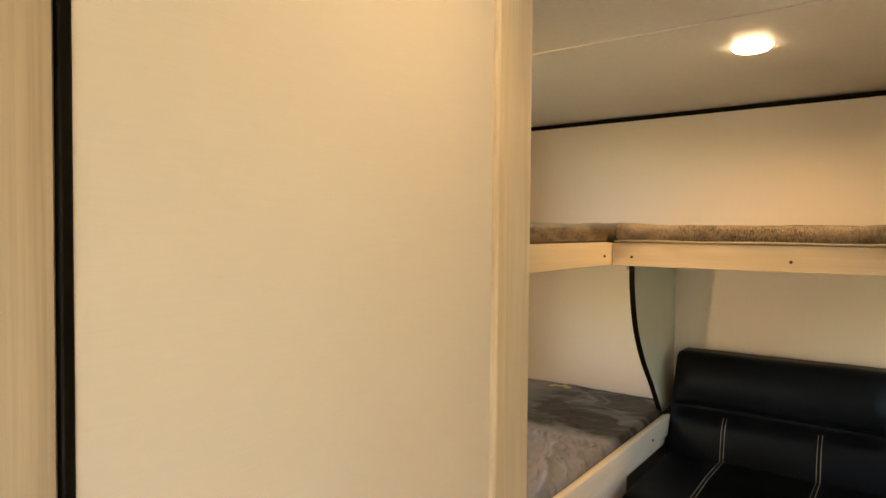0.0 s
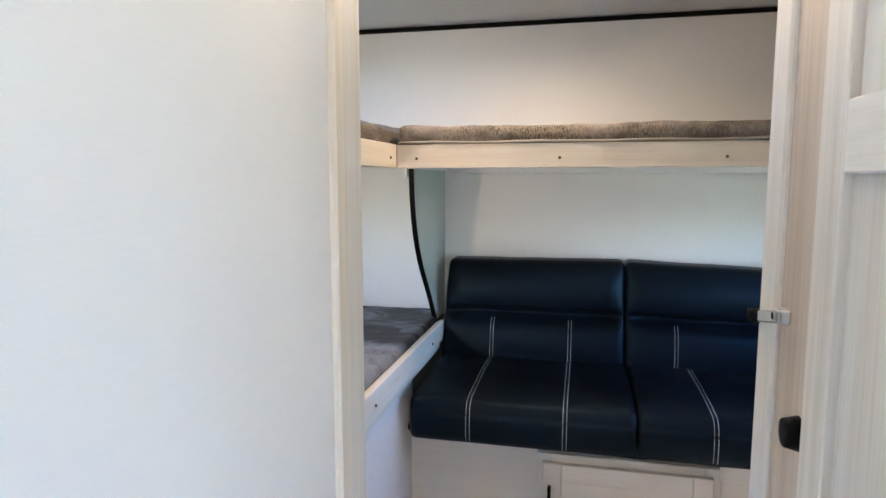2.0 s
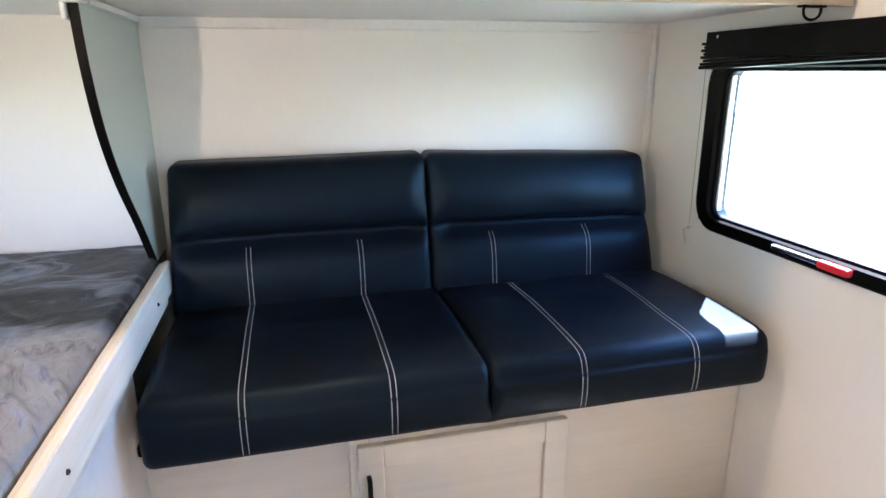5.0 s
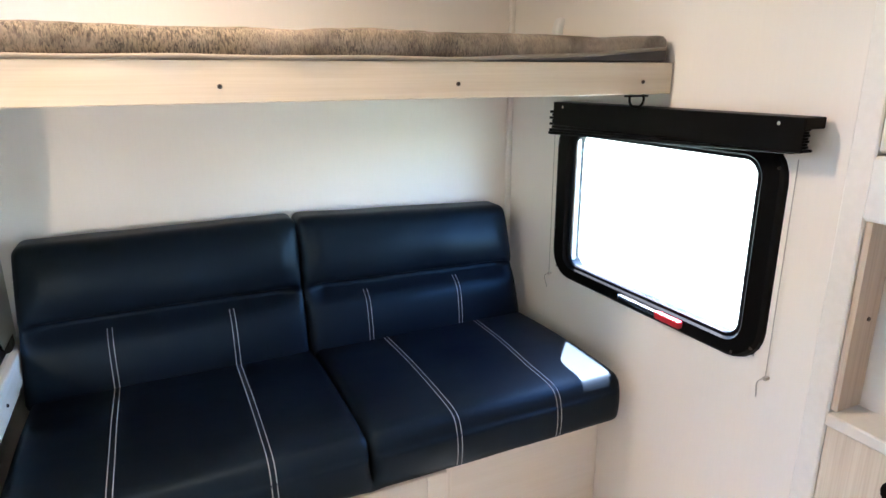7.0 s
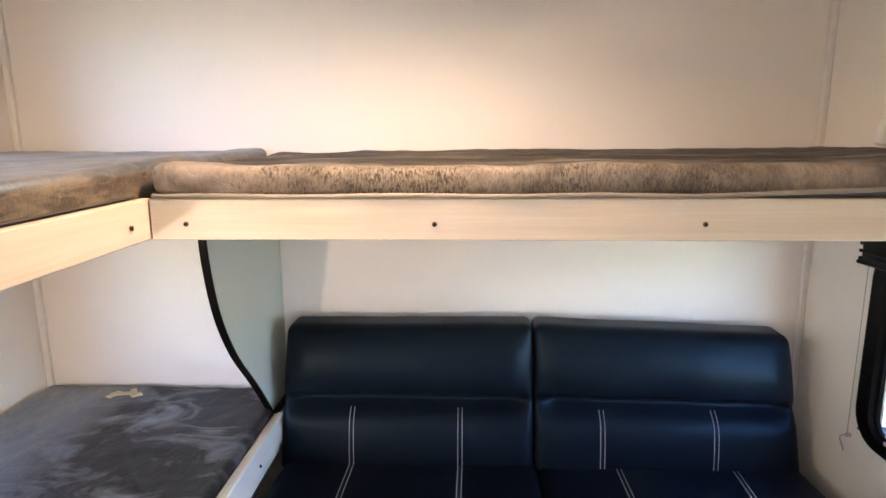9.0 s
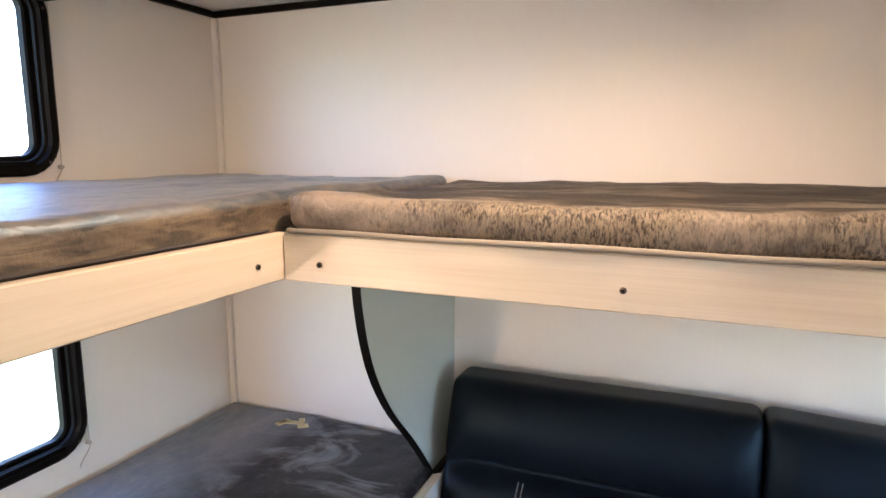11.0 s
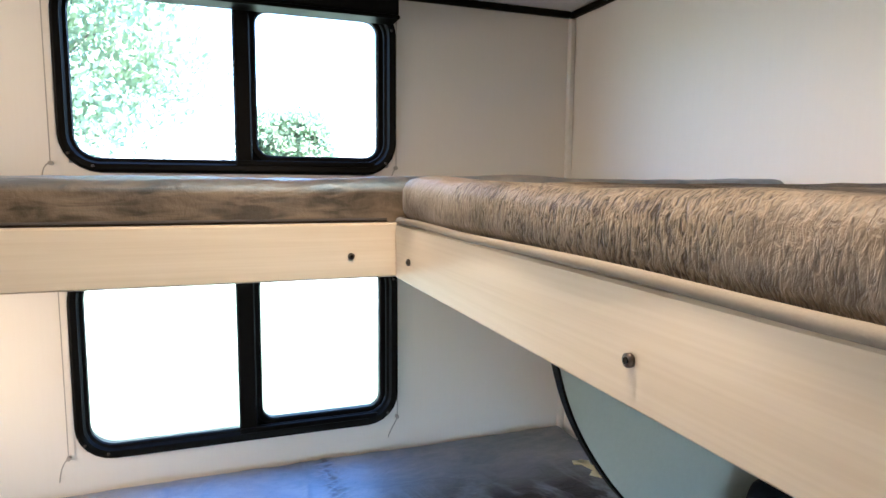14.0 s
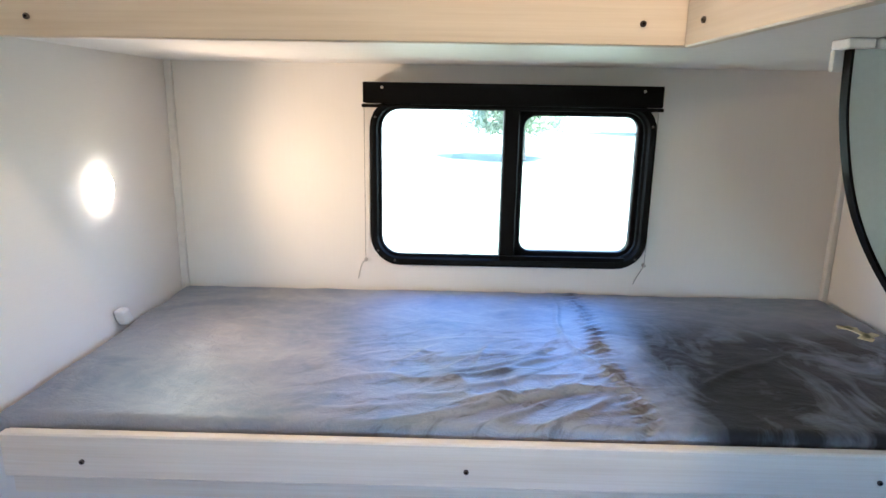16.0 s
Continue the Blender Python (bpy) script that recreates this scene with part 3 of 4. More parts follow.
hook = part("ladder_hook", tube(bmesh.new(), [(2.232 + 0.022 * math.cos(a * math.pi / 10), 1.098, 1.372 + 0.018 * math.sin(a * math.pi / 10)) for a in range(-12, 3)], 0.003, 6), BLACK, upper, "black wire ladder hook")
part("hook_plate", boxed(2.20, 2.262, 1.092, 1.105, 1.378, 1.3825), BLACK, hook)

lower = thing("lower_bunk", (0.4, 0.9, 0.0), "lower bunk base with a white edge board", "bunk")
part("base_panel", boxed(0.770, 0.788, 0.001, 1.30, 0.0, 0.70), UNDER, lower, "white bunk front panel")
part("platform", boxed(0.001, 0.788, 0.001, L - 0.001, 0.700, 0.716), UNDER, lower)
lob = part("edge_board", boxed(0.799, 0.818, 0.045, 1.70, 0.682, 0.762, 0.003), PALE_Y, lower, "white wood-grain edge board")
part("board_backing", boxed(0.789, 0.798, 0.045, 1.70, 0.640, 0.756), PALE_Y, lower)
screws(lob, [(0.818, y, 0.714) for y in (0.18, 0.815, 1.485)], (1, 0, 0))


def fold(x, y, cx, cy, length, width, angle, height):
    c, s = math.cos(angle), math.sin(angle)
    u, v = (x - cx) * c + (y - cy) * s, -(x - cx) * s + (y - cy) * c
    v += 0.03 * math.sin(u * 9 + cx * 20)
    return height * math.exp(-(v / width) ** 2) * math.exp(-(u / length) ** 4)


def ridges(x, y):
    """Small crisp wrinkles where the cover is bunched up."""
    c, s = math.cos(2.05), math.sin(2.05)
    u, v = x * c + y * s, -x * s + y * c
    mask = math.exp(-((x - 0.60) / 0.22) ** 2 - ((y - 0.86) / 0.28) ** 2)
    bend = noise.noise(Vector((u * 5, v * 5, 4.0))) * 0.05
    r = 1 - min(1, abs(noise.noise(Vector((u * 5 + 3.3, (v + bend) * 19 + 1.7, 1.37)))) * 2.6)
    gather = math.exp(-((y - 1.122 - 0.012 * math.sin(x * 9)) / 0.022) ** 2) * (0.45 + 0.55 * noise.noise(Vector((x * 13, 2.0, 7.0))))
    puckers = 0.008 * gather * math.sin((x + 0.5 * (y - 1.12)) * 2 * math.pi / 0.026 + 3 * noise.noise(Vector((x * 20, y * 20, 2.5))))
    return 0.008 * r ** 3 * mask + puckers


def plush(rows, amount, bunched=False):
    def warp(p):
        q = p.copy()
        n1 = noise.fractal(Vector((p.x * 5, p.y * 5, p.z * 5)), 1.0, 2.0, 3)
        n2 = noise.fractal(Vector((p.x * 26, p.y * 18, p.z * 26 + 4)), 1.0, 2.0, 2)
        q.z += (n1 * 0.005 + n2 * 0.0012) * amount + sum(fold(p.x, p.y, *r) for r in rows) + (ridges(p.x, p.y) if bunched and p.z > 0.75 else 0.0)
        q.x += noise.noise(Vector((p.y * 7, p.z * 9, 2.0))) * 0.003
        q.y += noise.noise(Vector((p.x * 7, p.z * 9, 5.0))) * 0.004
        return q
    return warp


def mattress(x0, x1, y0, y1, z0, z1, folds, label, mat, step=0.0125):
    ob = thing("mattress", ((x0 + x1) / 2, (y0 + y1) / 2, z0), label, "mattress")
    part("cover", soft_box(x0, x1, y0, y1, z0, z1, min(0.020, (z1 - z0) * 0.42), step, plush(folds, 1.0, step < 0.01)), mat, ob, smooth=True)
    return ob


low_folds = [(0.70, 0.80, 0.13, 0.010, 2.05, 0.014), (0.66, 0.92, 0.12, 0.009, 2.0, 0.014), (0.72, 0.88, 0.10, 0.007, 2.1, 0.010), (0.60, 0.84, 0.09, 0.007, 2.2, 0.008), (0.64, 1.02, 0.09, 0.007, 1.9, 0.009), (0.48, 0.86, 0.07, 0.006, 2.6, 0.006), (0.72, 0.99, 0.10, 0.009, 2.15, 0.010), (0.55, 0.95, 0.10, 0.008, 2.2, 0.008),
             (0.50, 0.72, 0.08, 0.008, 2.3, 0.006), (0.42, 0.98, 0.09, 0.008, 2.4, 0.006), (0.70, 0.62, 0.10, 0.010, 1.8, 0.006), (0.30, 0.80, 0.05, 0.008, 1.7, 0.004),
             (0.40, 1.08, 0.45, 0.006, 0.12, 0.005), (0.58, 1.35, 0.10, 0.010, 2.4, 0.006), (0.45, 1.50, 0.12, 0.010, 2.0, 0.005), (0.35, 0.40, 0.15, 0.008, 1.6, 0.003)]
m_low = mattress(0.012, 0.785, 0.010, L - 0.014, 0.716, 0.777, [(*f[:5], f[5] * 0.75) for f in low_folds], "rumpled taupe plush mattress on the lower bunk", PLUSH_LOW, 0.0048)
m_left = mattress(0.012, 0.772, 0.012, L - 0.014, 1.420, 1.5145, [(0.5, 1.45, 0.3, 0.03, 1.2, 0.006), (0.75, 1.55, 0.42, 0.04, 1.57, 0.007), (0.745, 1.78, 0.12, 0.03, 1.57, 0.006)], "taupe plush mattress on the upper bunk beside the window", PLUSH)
m_rear = mattress(0.800, 2.335, 1.110, L - 0.016, 1.457, 1.513, [(2.45, 1.45, 0.6, 0.18, 1.57, 0.014), (0.86, 1.13, 0.08, 0.05, 0.0, 0.006), (1.3, 1.5, 0.5, 0.02, 0.05, 0.003), (0.88, 1.58, 0.34, 0.10, 1.57, -0.009), (1.75, 1.35, 0.4, 0.015, 0.1, 0.003)], "taupe plush mattress on the upper bunk above the sofa", PLUSH_REAR)
# thin dark tube put where the gap over the board is only shade
part("hem", tube(bmesh.new(), [(0.7745 + 0.0008 * math.sin(k * 1.3), 0.02 + 1.08 * k / 40, 1.4606) for k in range(41)], 0.0022, 8), BASE_CLOTH, m_left, "dark strip for the shaded gap under the mattress", True)


def piping_rise(x):
    """The cover rides up towards its free end."""
    return 0.026 * max(0.0, (x - 1.75) / 0.57) ** 1.5


bm = bmesh.new()
rows = [[bm.verts.new((1.75 + 0.57 * k / 24, y, z)) for y, z in ((1.125, 1.458), (1.108, 1.459), (1.106, 1.4605 + piping_rise(1.75 + 0.57 * k / 24)), (1.125, 1.4605 + piping_rise(1.75 + 0.57 * k / 24)))] for k in range(25)]
for a, b in zip(rows, rows[1:]):
    for k in range(4):
        bm.faces.new((a[k], a[(k + 1) % 4], b[(k + 1) % 4], b[k]))
bm.faces.new(rows[0])
bm.faces.new(rows[-1])
part("base_cloth", bm, BASE_CLOTH, m_rear, "dark grey base cloth under the piping")
part("piping", tube(bmesh.new(), [(0.815 + 0.015 * math.cos(a), 1.121 - 0.015 * math.sin(a), 1.4610) for a in (math.pi, math.pi * 0.75, math.pi / 2)] + [(0.82 + 1.5 * k / 40, 1.107 + 0.0015 * math.sin(k), 1.4610 + 0.001 * math.sin(k * 0.7) + piping_rise(0.82 + 1.5 * k / 40)) for k in range(41)], 0.0045, 8), PIPING, m_rear, "grey corded piping", True)
bm = bmesh.new()
for cx, cy, w, h, turn in ((0.30, 1.765, 0.075, 0.020, 12), (0.325, 1.778, 0.018, 0.050, 30), (0.275, 1.757, 0.020, 0.044, -18), (0.345, 1.757, 0.030, 0.022, 45)):
    bmesh.ops.create_cube(bm, size=1.0, matrix=Matrix.Translation((cx, cy, 0.7815)) @ pose(0, 0, 0, 0, 0, turn) @ Matrix.Diagonal((w, h, 0.003, 1)))
part("label_patch", bm, TAG, m_low, "cream sewn label")

def nap(cover, patches, count, parent, seed, mat, length, width, bare=0.15):
    """Plush locks on a mattress cover: rays from each patch find the cloth; ridged, curved blades in one joined mesh."""
    me = cover.data
    tree = BVHTree.FromPolygons([cover.matrix_world @ v.co for v in me.vertices], [tuple(p.vertices) for p in me.polygons])
    rnd = random.Random(seed)
    verts, faces = [], []
    total = sum(p[3] for p in patches)
    for origin, u, v, share, way in patches:
        origin, u, v, way = Vector(origin), Vector(u), Vector(v), Vector(way)
        for k in range(int(count * share / total)):
            o = origin + u * rnd.random() + v * rnd.random()
            p, n, _, _ = tree.ray_cast(o, way)
            if p is None or (p.x > 1.75 and p.y < 1.115 and p.z < 1.468 + piping_rise(p.x)):
                continue
            if n.dot(way) > 0:
                n = -n
            swirl = noise.noise(Vector((p.x * 9, p.y * 9, p.z * 14 + seed))) * 1.9
            thick = noise.noise(Vector((p.x * 22 + 7, p.y * 22, p.z * 22)))
            if rnd.random() > (bare + (p.x - 0.8) * 0.9 + thick * 0.9) * min(1.0, max(0.05, (2.05 - p.x) / 0.35)):
                continue
            down = Vector((0, 0, -1)) if abs(n.z) < 0.6 else -way.cross(u).normalized()
            side = n.cross(down).normalized()
            flow = down * math.cos(swirl) + side * math.sin(swirl) + Vector((rnd.gauss(0, 0.2), rnd.gauss(0, 0.2), rnd.gauss(0, 0.2)))
            flow = (flow - n * flow.dot(n)).normalized()
            ln = length * rnd.uniform(0.55, 1.25) * (1 + 0.5 * thick)
            across = n.cross(flow).normalized()
            w, curl = across * width * rnd.uniform(0.5, 1.3), across * ln * rnd.gauss(0, 0.22)
            lift, ridge = rnd.uniform(0.14, 0.42), n * width * 0.7
            mid, tip = p + flow * ln * 0.5 + n * ln * lift + curl, p + flow * ln + n * ln * lift * 0.55
            i = len(verts)
            verts += [p - w * 0.7, p + ridge, p + w * 0.7, mid - w, mid + ridge, mid + w, tip]
            faces += [(i, i + 1, i + 4, i + 3), (i + 1, i + 2, i + 5, i + 4), (i + 3, i + 4, i + 6), (i + 4, i + 5, i + 6)]
    me = bpy.data.meshes.new("nap")
    me.from_pydata(verts, [], faces)
    me.materials.append(mat)
    ob = new("nap", me)
    ob.parent, ob.matrix_parent_inverse = parent, parent.matrix_world.inverted()
    return tagged(ob, kind="stuff")


front, brow = ((0.80, 1.0, 1.464), (1.53, 0, 0), (0, 0, 0.062), 1.0, (0, 1, 0)), ((0.80, 1.106, 1.7), (1.53, 0, 0), (0, 0.035, 0), 0.4, (0, 0, -1))
nap(m_rear.children[0], [front, brow], 90000, m_rear, 3, TUFT, 0.0088, 0.0006)

# curved end panel between lower bunk and sofa
curve = [(1.352, 1.400), (1.362, 1.280), (1.402, 1.145), (1.480, 1.020), (1.600, 0.890), (1.690, 0.783), (1.725, 0.735)]
bend = []
for k in range(len(curve) - 1):
    p0, p1, p2, p3 = (Vector(curve[min(max(k + d, 0), len(curve) - 1)]) for d in (-1, 0, 1, 2))
    for q in range(6):
        u = q / 6
        v = 0.5 * (2 * p1 + (p2 - p0) * u + (2 * p0 - 5 * p1 + 4 * p2 - p3) * u * u + (3 * p1 - p0 - 3 * p2 + p3) * u ** 3)
        bend.append((v.x, v.y))
bend.append(curve[-1])
divider = thing("end_panel", (0.777, 1.6, 0.735), "curved grey-green end panel with black edging between bunk and sofa", "panel")
bm = bmesh.new()
outline = bend + [(L - 0.001, 0.735), (L - 0.001, 1.400)]
faces = []
for x in (0.766, 0.784):
    faces.append([bm.verts.new((x, y, z)) for y, z in outline])
    bm.faces.new(faces[-1])
for k in range(len(outline)):
    bm.faces.new((faces[0][k], faces[0][(k + 1) % len(outline)], faces[1][(k + 1) % len(outline)], faces[1][k]))
part("panel", bm, PANEL_GREY, divider)
bm = bmesh.new()
rows = [[bm.verts.new((x, y + dy, z + dz)) for x, dy, dz in ((0.7655, 0, 0), (0.766, -0.0035, -0.0025), (0.784, -0.0035, -0.0025), (0.7845, 0, 0))] for y, z in bend]
for a, b in zip(rows, rows[1:]):
    for k in range(4):
        bm.faces.new((a[k], a[(k + 1) % 4], b[(k + 1) % 4], b[k]))
part("edging", bm, BLACK, divider, "black rubber edging")
part("cleat", boxed(0.785, 0.799, 1.376, L - 0.024, 1.386, 1.3995, 0.002), WHITE, divider, "white cleat under the bunk")
part("bracket", box(box(bmesh.new(), 0.755, 0.796, 1.335, 1.375, 1.386, 1.3995, 0.002), 0.755, 0.764, 1.335, 1.375, 1.355, 1.386, 0.002), WHITE, divider, "white plastic corner bracket")

# ---- sofa ----
sofa = thing("sofa", (1.55, 1.5, 0.47), "dark navy vinyl jackknife sofa with white double stitching", "sofa")


def back_shape(x0, x1, lean, lift):
    """A padded back: a head roll above a sewn crease that fades towards the sides."""
    def warp(p):
        q = p.copy()
        rise = (p.z - 0.60) / 0.41
        across = (p.x - x0) / (x1 - x0)
        q.y += 0.075 * rise
        q.x += rise * (lean[0] * (1 - across) + lean[1] * across)
        q.z += rise * (lift[0] * (1 - across) + lift[1] * across)
        front = min(1, max(0.0, (1.72 - p.y) / 0.07))
        inset = min(1.0, max(0.0, min(p.x - x0, x1 - p.x) / 0.07))
        inset = inset * inset * (3 - 2 * inset)
        puff = 0.027 * math.sin(math.pi * min(1, max(0, (p.z - 0.81) / 0.2))) if p.z > 0.81 else 0.010 * math.sin(math.pi * max(0, (p.z - 0.6) / 0.21))
        crease = 0.044 * math.exp(-((p.z - 0.806) / (0.012 if p.z > 0.806 else 0.032)) ** 2)
        pull = 0.004 * noise.noise(Vector((p.x * 22, 3, 1))) * math.exp(-((p.z - 0.80) / 0.05) ** 2)
        q.y += front * (0.25 + 0.75 * inset) * (crease - puff + pull)
        q.z += 0.0015 * noise.noise(Vector((p.x * 6, p.y * 6, p.z * 6)))
        q.y += 0.003 * noise.noise(Vector((p.x * 7, 1, p.z * 7)))
        return q
    return warp


def seat_warp(p):
    q = p.copy()
    top = max(0.0, (p.z - 0.55) / 0.07)
    q.z += min(1, top) * (0.010 * math.sin(math.pi * min(1, max(0, (p.y - 1.13) / 0.55))) + 0.003 * noise.noise(Vector((p.x * 5, p.y * 5, 3))))
    front = max(0.0, (1.2 - p.y) / 0.07)
    q.y -= min(1, front) * 0.010 * math.sin(math.pi * min(1, max(0, (p.z - 0.47) / 0.15)))
    q.y += 0.002 * noise.noise(Vector((p.x * 8, 2, p.z * 8)))
    if p.y < 1.18 and p.z > 0.59:
        q.z -= 0.011 * ((1.18 - p.y) / 0.052) ** 2
    # the two seats are sewn together low on the front
    gap = 1.556 - p.x
    if p.z < 0.545 and abs(gap) < 0.028 and p.y < 1.165:
        sewn = min(1.0, (0.545 - p.z) / 0.025)
        q.x += gap * 0.97 * sewn * (1 - (abs(gap) / 0.028) ** 2)
        q.y += min(0.0, 1.121 - q.y) * sewn * (1 - abs(gap) / 0.028)
    return q


def stitch(tree, pts, parent):
    """Thread dashes along rays cast onto a cushion."""
    bm, hits = bmesh.new(), []
    for o, d in pts:
        loc, nrm, _, _ = tree.ray_cast(Vector(o), Vector(d))
        if loc:
            hits.append(loc + nrm.normalized() * 0.0012 if nrm.dot(Vector(d)) < 0 else loc - nrm.normalized() * 0.0012)
    for i in range(len(hits) - 1):
        a, b = hits[i], hits[i + 1]
        if (b - a).length < 0.03:
            cyl(bm, a, a.lerp(b, 0.86), 0.0012, 5)
    tagged(part("stitching", bm, THREAD, parent, "pale grey top-stitching"), kind="stuff")


for x0, x1, lines, lean, lift in ((0.812, 1.5455, (1.025, 1.335), (0.022, -0.004), (0.008, 0.014)), (1.5465, 2.288, (1.735, 2.048), (-0.004, -0.036), (0.014, -0.012))):
    bm = soft_box(x0, x1, 1.640, 1.755, 0.60, 1.012, 0.024, 0.0115, back_shape(x0, x1, lean, lift))
    tree = BVHTree.FromBMesh(bm)
    back = part("backrest", bm, LEATHER, sofa, smooth=True)
    for x in lines:
        for dx in (-0.006, 0.006):
            stitch(tree, [((x + dx, 1.0, 0.785 - 0.009 * k), (0, 1, 0)) for k in range(19)], back)
def k_back(k):
    return max(0.0, 1 - k / 45)


for x0, x1, lines in ((0.824, 1.5555, (1.025, 1.335)), (1.5565, 2.290, (1.780, 2.075))):
    bm = soft_box(x0, x1, 1.128, 1.70, 0.483, 0.630, 0.024, 0.0115, seat_warp)
    tree = BVHTree.FromBMesh(bm)
    seat = part("seat", bm, LEATHER, sofa, smooth=True)
    for x in lines:
        for dx in (-0.006, 0.006):
            run = [((x + dx + (0.03 * k_back(k) if x > 2 else 0.0), 1.68 - 0.009 * k, 1.0), (0, 0, -1)) for k in range(60)]
            run += [((x + dx, 1.085 - 0.0038 * k, 0.690 - 0.0038 * k), (0, 1, -1)) for k in range(0, 9)]
            run += [((x + dx, 1.0, 0.594 - 0.008 * k), (0, 1, 0)) for k in range(13)]
            stitch(tree, run, seat)
part("hinge_bracket", boxed(0.806, 0.826, 1.18, 1.25, 0.490, 0.515, 0.003), BLACK, sofa, "black hinge bracket")

def shaker_door(parent, face, back, a0, a1, z0, z1, rail, mat, axis, label, name):
    """A framed door across y (axis 0: runs along y at x = face) or across x (axis 1: runs along x at y = face)."""
    def slab(u0, u1, w0, w1, d0, d1, bevel=0.0):
        return boxed(d0, d1, u0, u1, w0, w1, bevel=bevel) if axis == 0 else boxed(u0, u1, d0, d1, w0, w1, bevel=bevel)
    mid = face + (back - face) * 0.62
    d = part(name, slab(a0 + rail - 0.006, a1 - rail + 0.006, z0 + rail - 0.006, z1 - rail + 0.006, mid, back), mat, parent, label)
    for u0, u1 in ((a0, a0 + rail), (a1 - rail, a1)):
        part("stile", slab(u0, u1, z0, z1, face, back, 0.002), mat, d)
    for w0, w1 in ((z0, z0 + rail), (z1 - rail, z1)):
        part("rail", slab(a0 + rail + 0.0004, a1 - rail - 0.0004, w0, w1, face + (back - face) * 0.02, back, 0.002), mat, d)
    return d


base = thing("storage_cabinet", (1.55, 1.5, 0.0), "white wood-grain storage cabinet under the sofa", "cabinet")
part("front_panel", boxed(0.7895, 1.2425, 1.282, 1.298, 0.0, 0.481), CABINET_X, base)
part("front_panel", boxed(1.8275, 2.35, 1.282, 1.298, 0.0, 0.481), CABINET_X, base)
part("front_panel", boxed(1.243, 1.827, 1.283, 1.298, 0.4185, 0.481), CABINET_X, base)
for x0, x1 in ((1.243, 1.2895), (1.784, 1.827)):
    part("face_stile", boxed(x0, x1, 1.264, 1.298, 0.0, 0.418, 0.002), CABINET_Z, base)
for z0, z1 in ((0.345, 0.418), (0.0, 0.075)):
    part("face_rail", boxed(1.290, 1.7835, 1.265, 1.298, z0, z1, 0.002), CABINET_X, base)
part("back_panel", boxed(1.2905, 1.7835, 1.292, 1.298, 0.076, 0.3445), CABINET_X, base)
part("side_panel", boxed(0.802, 0.816, 1.299, 1.80, 0.0, 0.481), PALE_Z, base)
door = shaker_door(base, 1.243, 1.2635, 1.262, 1.806, 0.042, 0.392, 0.062, CABINET_X, 1, "white shaker cabinet door", "cabinet_door")
part("handle", tube(bmesh.new(), [(1.286, 1.244, 0.31), (1.286, 1.224, 0.31), (1.286, 1.222, 0.305), (1.286, 1.222, 0.185), (1.286, 1.224, 0.18), (1.286, 1.244, 0.18)], 0.006, 10), BLACK, door, "black bar handle", True)


# ---- small things on the walls ----
note = thing("warning_label", (W, 1.24, 1.68), "small white weight-limit label on the wall", "label")
part("card", boxed(W - 0.002, W - 0.0002, 1.215, 1.283, 1.655, 1.690), WHITE, note)
part("print_line", boxed(W - 0.0028, W - 0.002, 1.222, 1.276, 1.680, 1.684), PRINT, note)
for y0, y1 in ((1.238, 1.246), (1.248, 1.256), (1.258, 1.266), (1.228, 1.233)):
    part("print_bar", boxed(W - 0.0028, W - 0.002, y0, y1, 1.664, 1.674), PRINT, note)
clip = thing("cable_clip", (W, 1.58, 1.55), "white curved plastic clip on the wall above the mattress", "clip")
part("hook", soft_box(W - 0.030, W - 0.001, 1.562, 1.592, 1.528, 1.594, 0.011, 0.006, lambda p: Vector((p.x + 0.35 * max(0.0, p.z - 1.56), p.y, p.z))), WHITE, clip, smooth=True)
outlet = thing("corner_guard", (0.36, 0.0, 0.78), "white plastic clip on the partition above the mattress", "clip")
part("shell", soft_box(0.338, 0.376, 0.001, 0.026, 0.779, 0.822, 0.009, 0.006, lambda p: Vector((p.x + 0.5 * (p.z - 0.80), p.y, p.z))), WHITE, outlet, smooth=True)
bump_stop = thing("door_bumper", (0.40, 1.85, 1.535), "black rubber bumper on the rear wall", "bumper")
part("dome", soft_box(0.380, 0.420, 1.834, 1.858, 1.493, 1.513, 0.009, 0.005), BLACK, bump_stop, smooth=True)


# ---- lamps ----
def puck(at, normal, r, label):
    at, nrm = Vector(at), Vector(normal)
    ob = thing("puck_light", at, label, "light")
    part("bezel", cyl(bmesh.new(), at, at + nrm * 0.0015, r * 1.07, 32, r * 1.06), WHITE, ob, "white plastic bezel", True)
    part("lens", cyl(bmesh.new(), at + nrm * 0.0015, at + nrm * 0.012, r * 1.055, 32, r * 0.86), LENS, ob, "lit warm lens", True)
    return ob


puck((1.208, 1.025, H), (0, 0, -1), 0.050, "lit round puck light on the ceiling")
lamp_light("ceiling_lamp_light", look((1.208, 1.025, H - 0.068), (1.208, 1.025, 0)), CEILING_LAMP_WATTS, 0.045, 177, 0.5)
puck((0.374, 0.0, 1.104), (0, 1, 0), 0.044, "lit round puck light on the bunk partition")
lamp_light("wall_lamp_light", look((0.374, 0.052, 1.104), (0.374, 2, 1.104)), WALL_LAMP_WATTS, 0.024, 154, 1.0)
puck((0.374, 0.0, 1.76), (0, 1, 0), 0.044, "lit round puck light on the partition over the upper bunk")
lamp_light("upper_lamp_light", look((0.374, 0.052, 1.76), (0.374, 2, 1.76)), UPPER_LAMP_WATTS, 0.024, 126, 1.0)

# unseen hall lamp, added to warm the hall wall panel
puck((1.34, -0.22, H), (0, 0, -1), 0.058, "assumed round puck light on the hall ceiling, out of view")
lens_light("hall_lamp_light", look((1.34, -0.22, H - 0.018), (1.34, -0.22, 0)), HALL_FILL_WATTS)

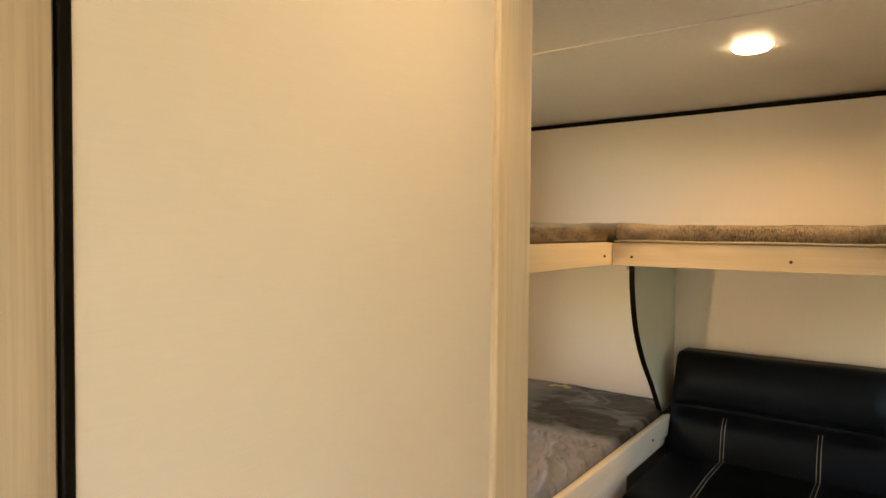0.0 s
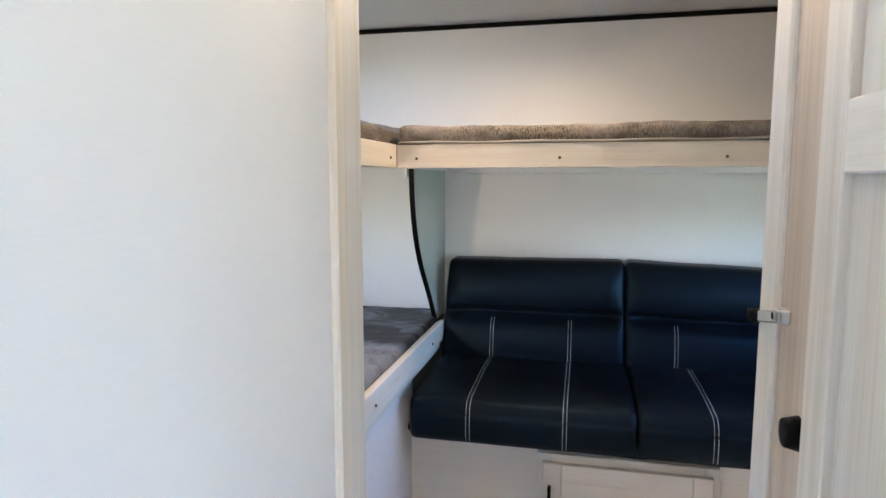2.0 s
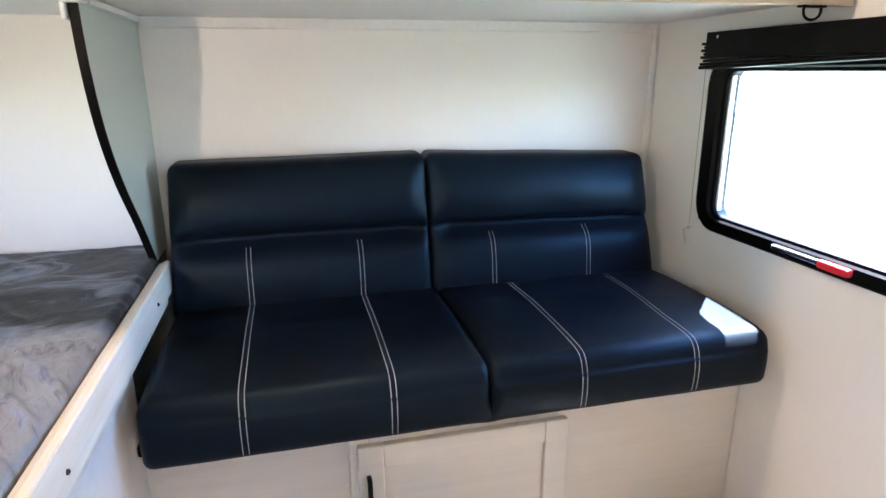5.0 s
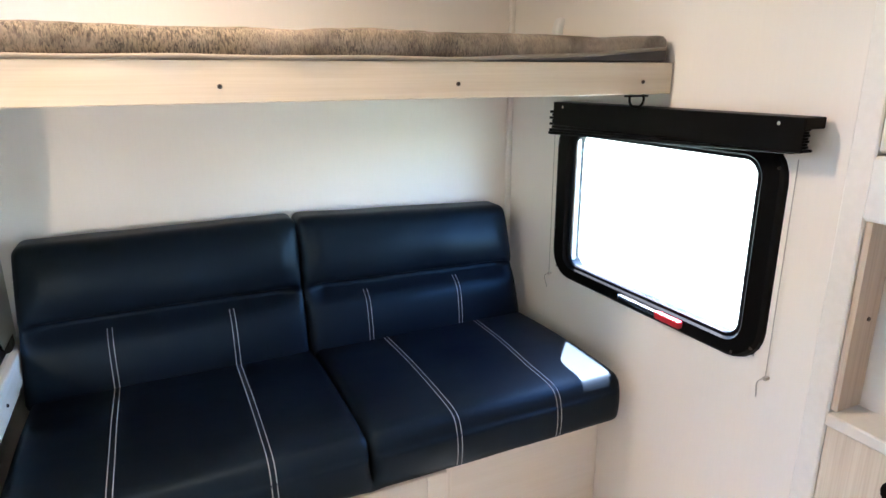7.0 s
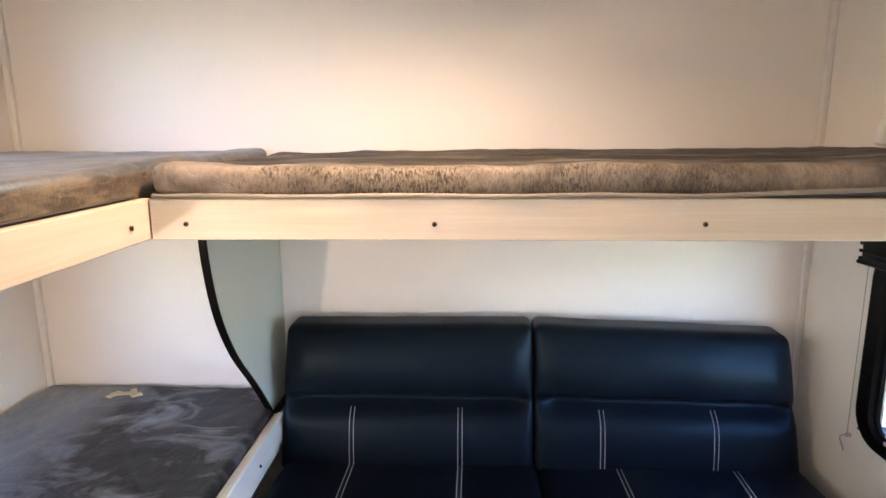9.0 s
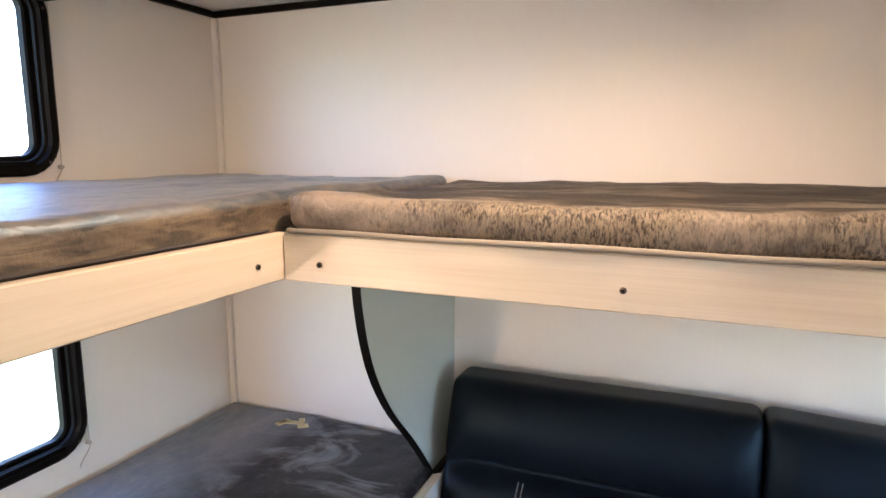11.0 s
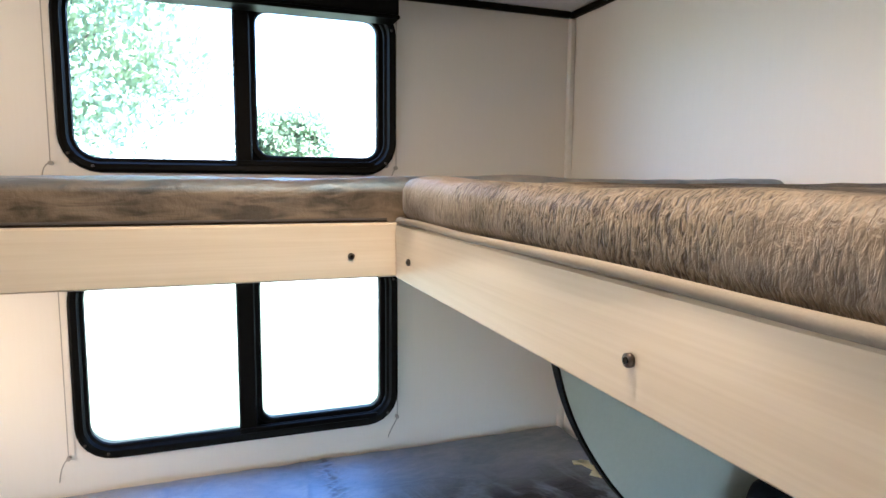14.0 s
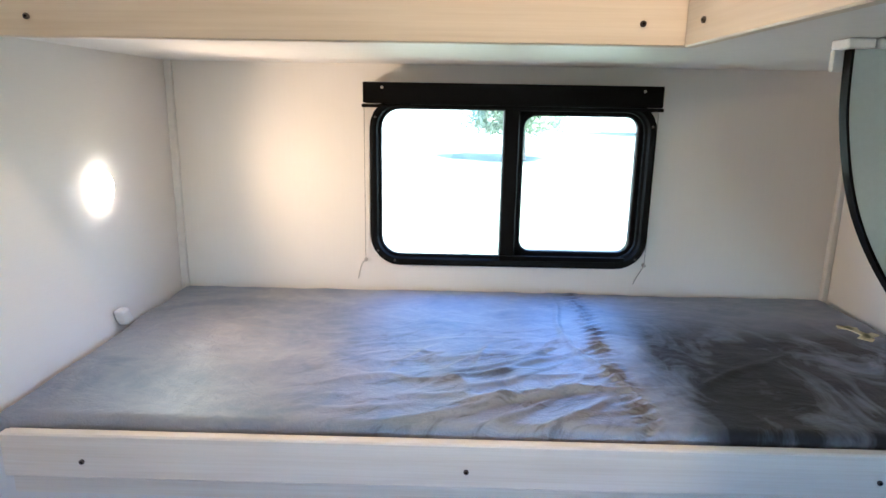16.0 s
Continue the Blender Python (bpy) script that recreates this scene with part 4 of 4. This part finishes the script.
# ---- hall ----
bath = tagged(thing("door_1", (1.05, -1.1, 0.0), "wood-grain bathroom door in a dark frame", "door"), kind="structure")
part("frame_strip", boxed(1.030, 1.0625, -0.6180, -0.6090, 0.0, H - 0.001, 0.0015), BLACK_TRIM, bath, "dark bronze frame strip")
part("leaf", boxed(1.036, 1.058, -1.36, -0.6190, 0.01, H - 0.02, 0.002), OAK_Z, bath, "washed oak wood-grain door leaf")
part("hinge", cyl(bmesh.new(), (1.062, -0.622, 1.70), (1.062, -0.622, 1.78), 0.005, 10), BLACK_TRIM, bath)
setting("wall_bath", boxed(1.03, 1.06, Y_BACK, -1.362, 0, H), WALL, "plain cream hall wall", "wall")

# right side of the hall: door leaf, casing and wardrobe
setting("casing", boxed(1.614, 1.70, 0.074, 0.140, 0, H, 0.004), PALE_Z, "white wood-grain door casing", "trim")
rdoor = tagged(thing("door_2", (1.64, 0.0, 0.0), "washed oak door beside the hall with a black knob", "door"), kind="structure")
leaf = part("leaf", boxed(1.622, 1.644, -0.073, 0.0735, 0.01, H - 0.01), OAK_TAN, rdoor)
knob = part("knob", cyl(bmesh.new(), (1.614, -0.040, 1.066), (1.598, -0.040, 1.066), 0.020, 20, 0.016), BLACK, rdoor, "black round door knob", True)
part("knob_rose", cyl(bmesh.new(), (1.622, -0.040, 1.066), (1.614, -0.040, 1.066), 0.012, 14), BLACK, knob)
bm = boxed(1.6075, 1.6135, 0.034, 0.128, 1.155, 1.171, 0.002)
for v in bm.verts:
    v.co.z += 0.20 * (0.128 - v.co.y)
holder = part("holder_strap", bm, CLEAR, rdoor, "clear plastic door holder")
part("holder_button", cyl(bmesh.new(), (1.612, 0.130, 1.163), (1.598, 0.130, 1.163), 0.010, 16), BLACK, holder, "black button", True)
part("holder_mount", boxed(1.6075, 1.6218, 0.034, 0.056, 1.172, 1.190, 0.002), CLEAR, holder)
part("holder_screw", cyl(bmesh.new(), (1.6075, 0.045, 1.181), (1.604, 0.045, 1.181), 0.005, 10), STEEL, holder)
ward = thing("wardrobe", (1.7, -0.4, 0.0), "white shaker wardrobe along the hall", "wardrobe")
part("body", boxed(1.621, W - 0.002, -0.85, -0.075, 0.0, H - 0.002), PALE_Z, ward)
wd = shaker_door(ward, 1.603, 1.620, -0.84, -0.077, 0.05, H - 0.03, 0.060, PALE_Z, 0, "white shaker door", "wardrobe_door")
part("rail", boxed(1.6035, 1.620, -0.7795, -0.1375, 1.353, 1.420, 0.002), PALE_Y, wd)
setting("wall_closet", boxed(1.702, W, -0.074, 0.0, 0, H), WALL, "plain cream wall beside the door", "wall")

# shallow shelf cabinet on the wall beside the exit window
shelf = thing("shelf_cabinet", (2.3, 0.35, 0.0), "white built-in shelf cabinet with an open niche", "cabinet")
part("stile", boxed(2.262, W - 0.002, 0.560, 0.604, 0.0, H - 0.02, 0.003), TRIM, shelf)
part("niche_back", boxed(2.338, W - 0.002, 0.0, 0.559, 0.825, 1.19), WALL, shelf)
part("niche_reveal", boxed(2.270, 2.337, 0.548, 0.5595, 0.828, 1.187), OAK_Z, shelf, "brown wood-grain reveal")
part("niche_sill", boxed(2.255, W - 0.002, 0.0, 0.559, 0.800, 0.8245, 0.003), TRIM, shelf)
part("lower_panel", boxed(2.266, W - 0.002, 0.0, 0.559, 0.0, 0.799, 0.002), OAK_PALE, shelf)
part("header", boxed(2.250, W - 0.002, 0.0, 0.559, 1.191, 1.30, 0.006), WHITE, shelf)
part("upper_door", boxed(2.256, W - 0.002, 0.0, 0.555, 1.305, H - 0.03, 0.004), TRIM, shelf)
part("screw", cyl(bmesh.new(), (2.31, 0.548, 1.006), (2.31, 0.5455, 1.006), 0.004, 8), SCREW, shelf)

# ---- outside ----
setting("ground", boxed(-400, 400, -400, 400, -1.0, -0.75), GROUND, "pale gravel and dry grass outside the trailer", "ground")


def tree(x, y, h, spread, seed):
    rnd = random.Random(seed)
    ob = thing("tree", (x, y, -0.75), "leafy green tree on the lawn outside", "tree", "trees outside the windows")
    bm = bmesh.new()
    cyl(bm, (x, y, -0.75), (x, y, -0.75 + h * 0.55), 0.22, 10, 0.10)
    for k in range(9):
        a = rnd.uniform(0, 2 * math.pi)
        z = -0.75 + h * rnd.uniform(0.25, 0.55)
        cyl(bm, (x, y, z), (x + math.cos(a) * spread * 0.7, y + math.sin(a) * spread * 0.7, z + h * rnd.uniform(0.12, 0.3)), 0.07, 6, 0.02)
    part("trunk", bm, BARK, ob)
    verts, tris = [], []
    for k in range(110):
        a, r = rnd.uniform(0, 2 * math.pi), spread * math.sqrt(rnd.random())
        z = -0.75 + h * rnd.uniform(0.30, 1.0)
        r *= 1.0 - 0.55 * abs((z + 0.75) / h - 0.5)
        c = Vector((x + r * math.cos(a), y + r * math.sin(a), z))
        for q in range(320):
            p = c + Vector((rnd.gauss(0, 1), rnd.gauss(0, 1), rnd.gauss(0, 0.7))) * spread * 0.16
            u = Vector((rnd.gauss(0, 1), rnd.gauss(0, 1), rnd.gauss(0, 1))).normalized() * 0.09
            v = u.orthogonal().normalized() * 0.055
            i = len(verts)
            verts += [p - u, p + v, p + u, p - v]
            tris.append((i, i + 1, i + 2, i + 3))
    me = bpy.data.meshes.new("crown")
    me.from_pydata(verts, [], tris)
    me.materials.append(LEAF)
    crown = new("crown", me)
    crown.parent, crown.matrix_parent_inverse = ob, ob.matrix_world.inverted()
    return ob


for i, (x, y, h, s) in enumerate(((-13, -2.6, 10.5, 3.6), (-22, 3.3, 4.5, 1.7), (-45, 16, 6, 4), (-42, -14, 7, 4), (34, 26, 7, 4))):
    tree(x, y, h, s, i)
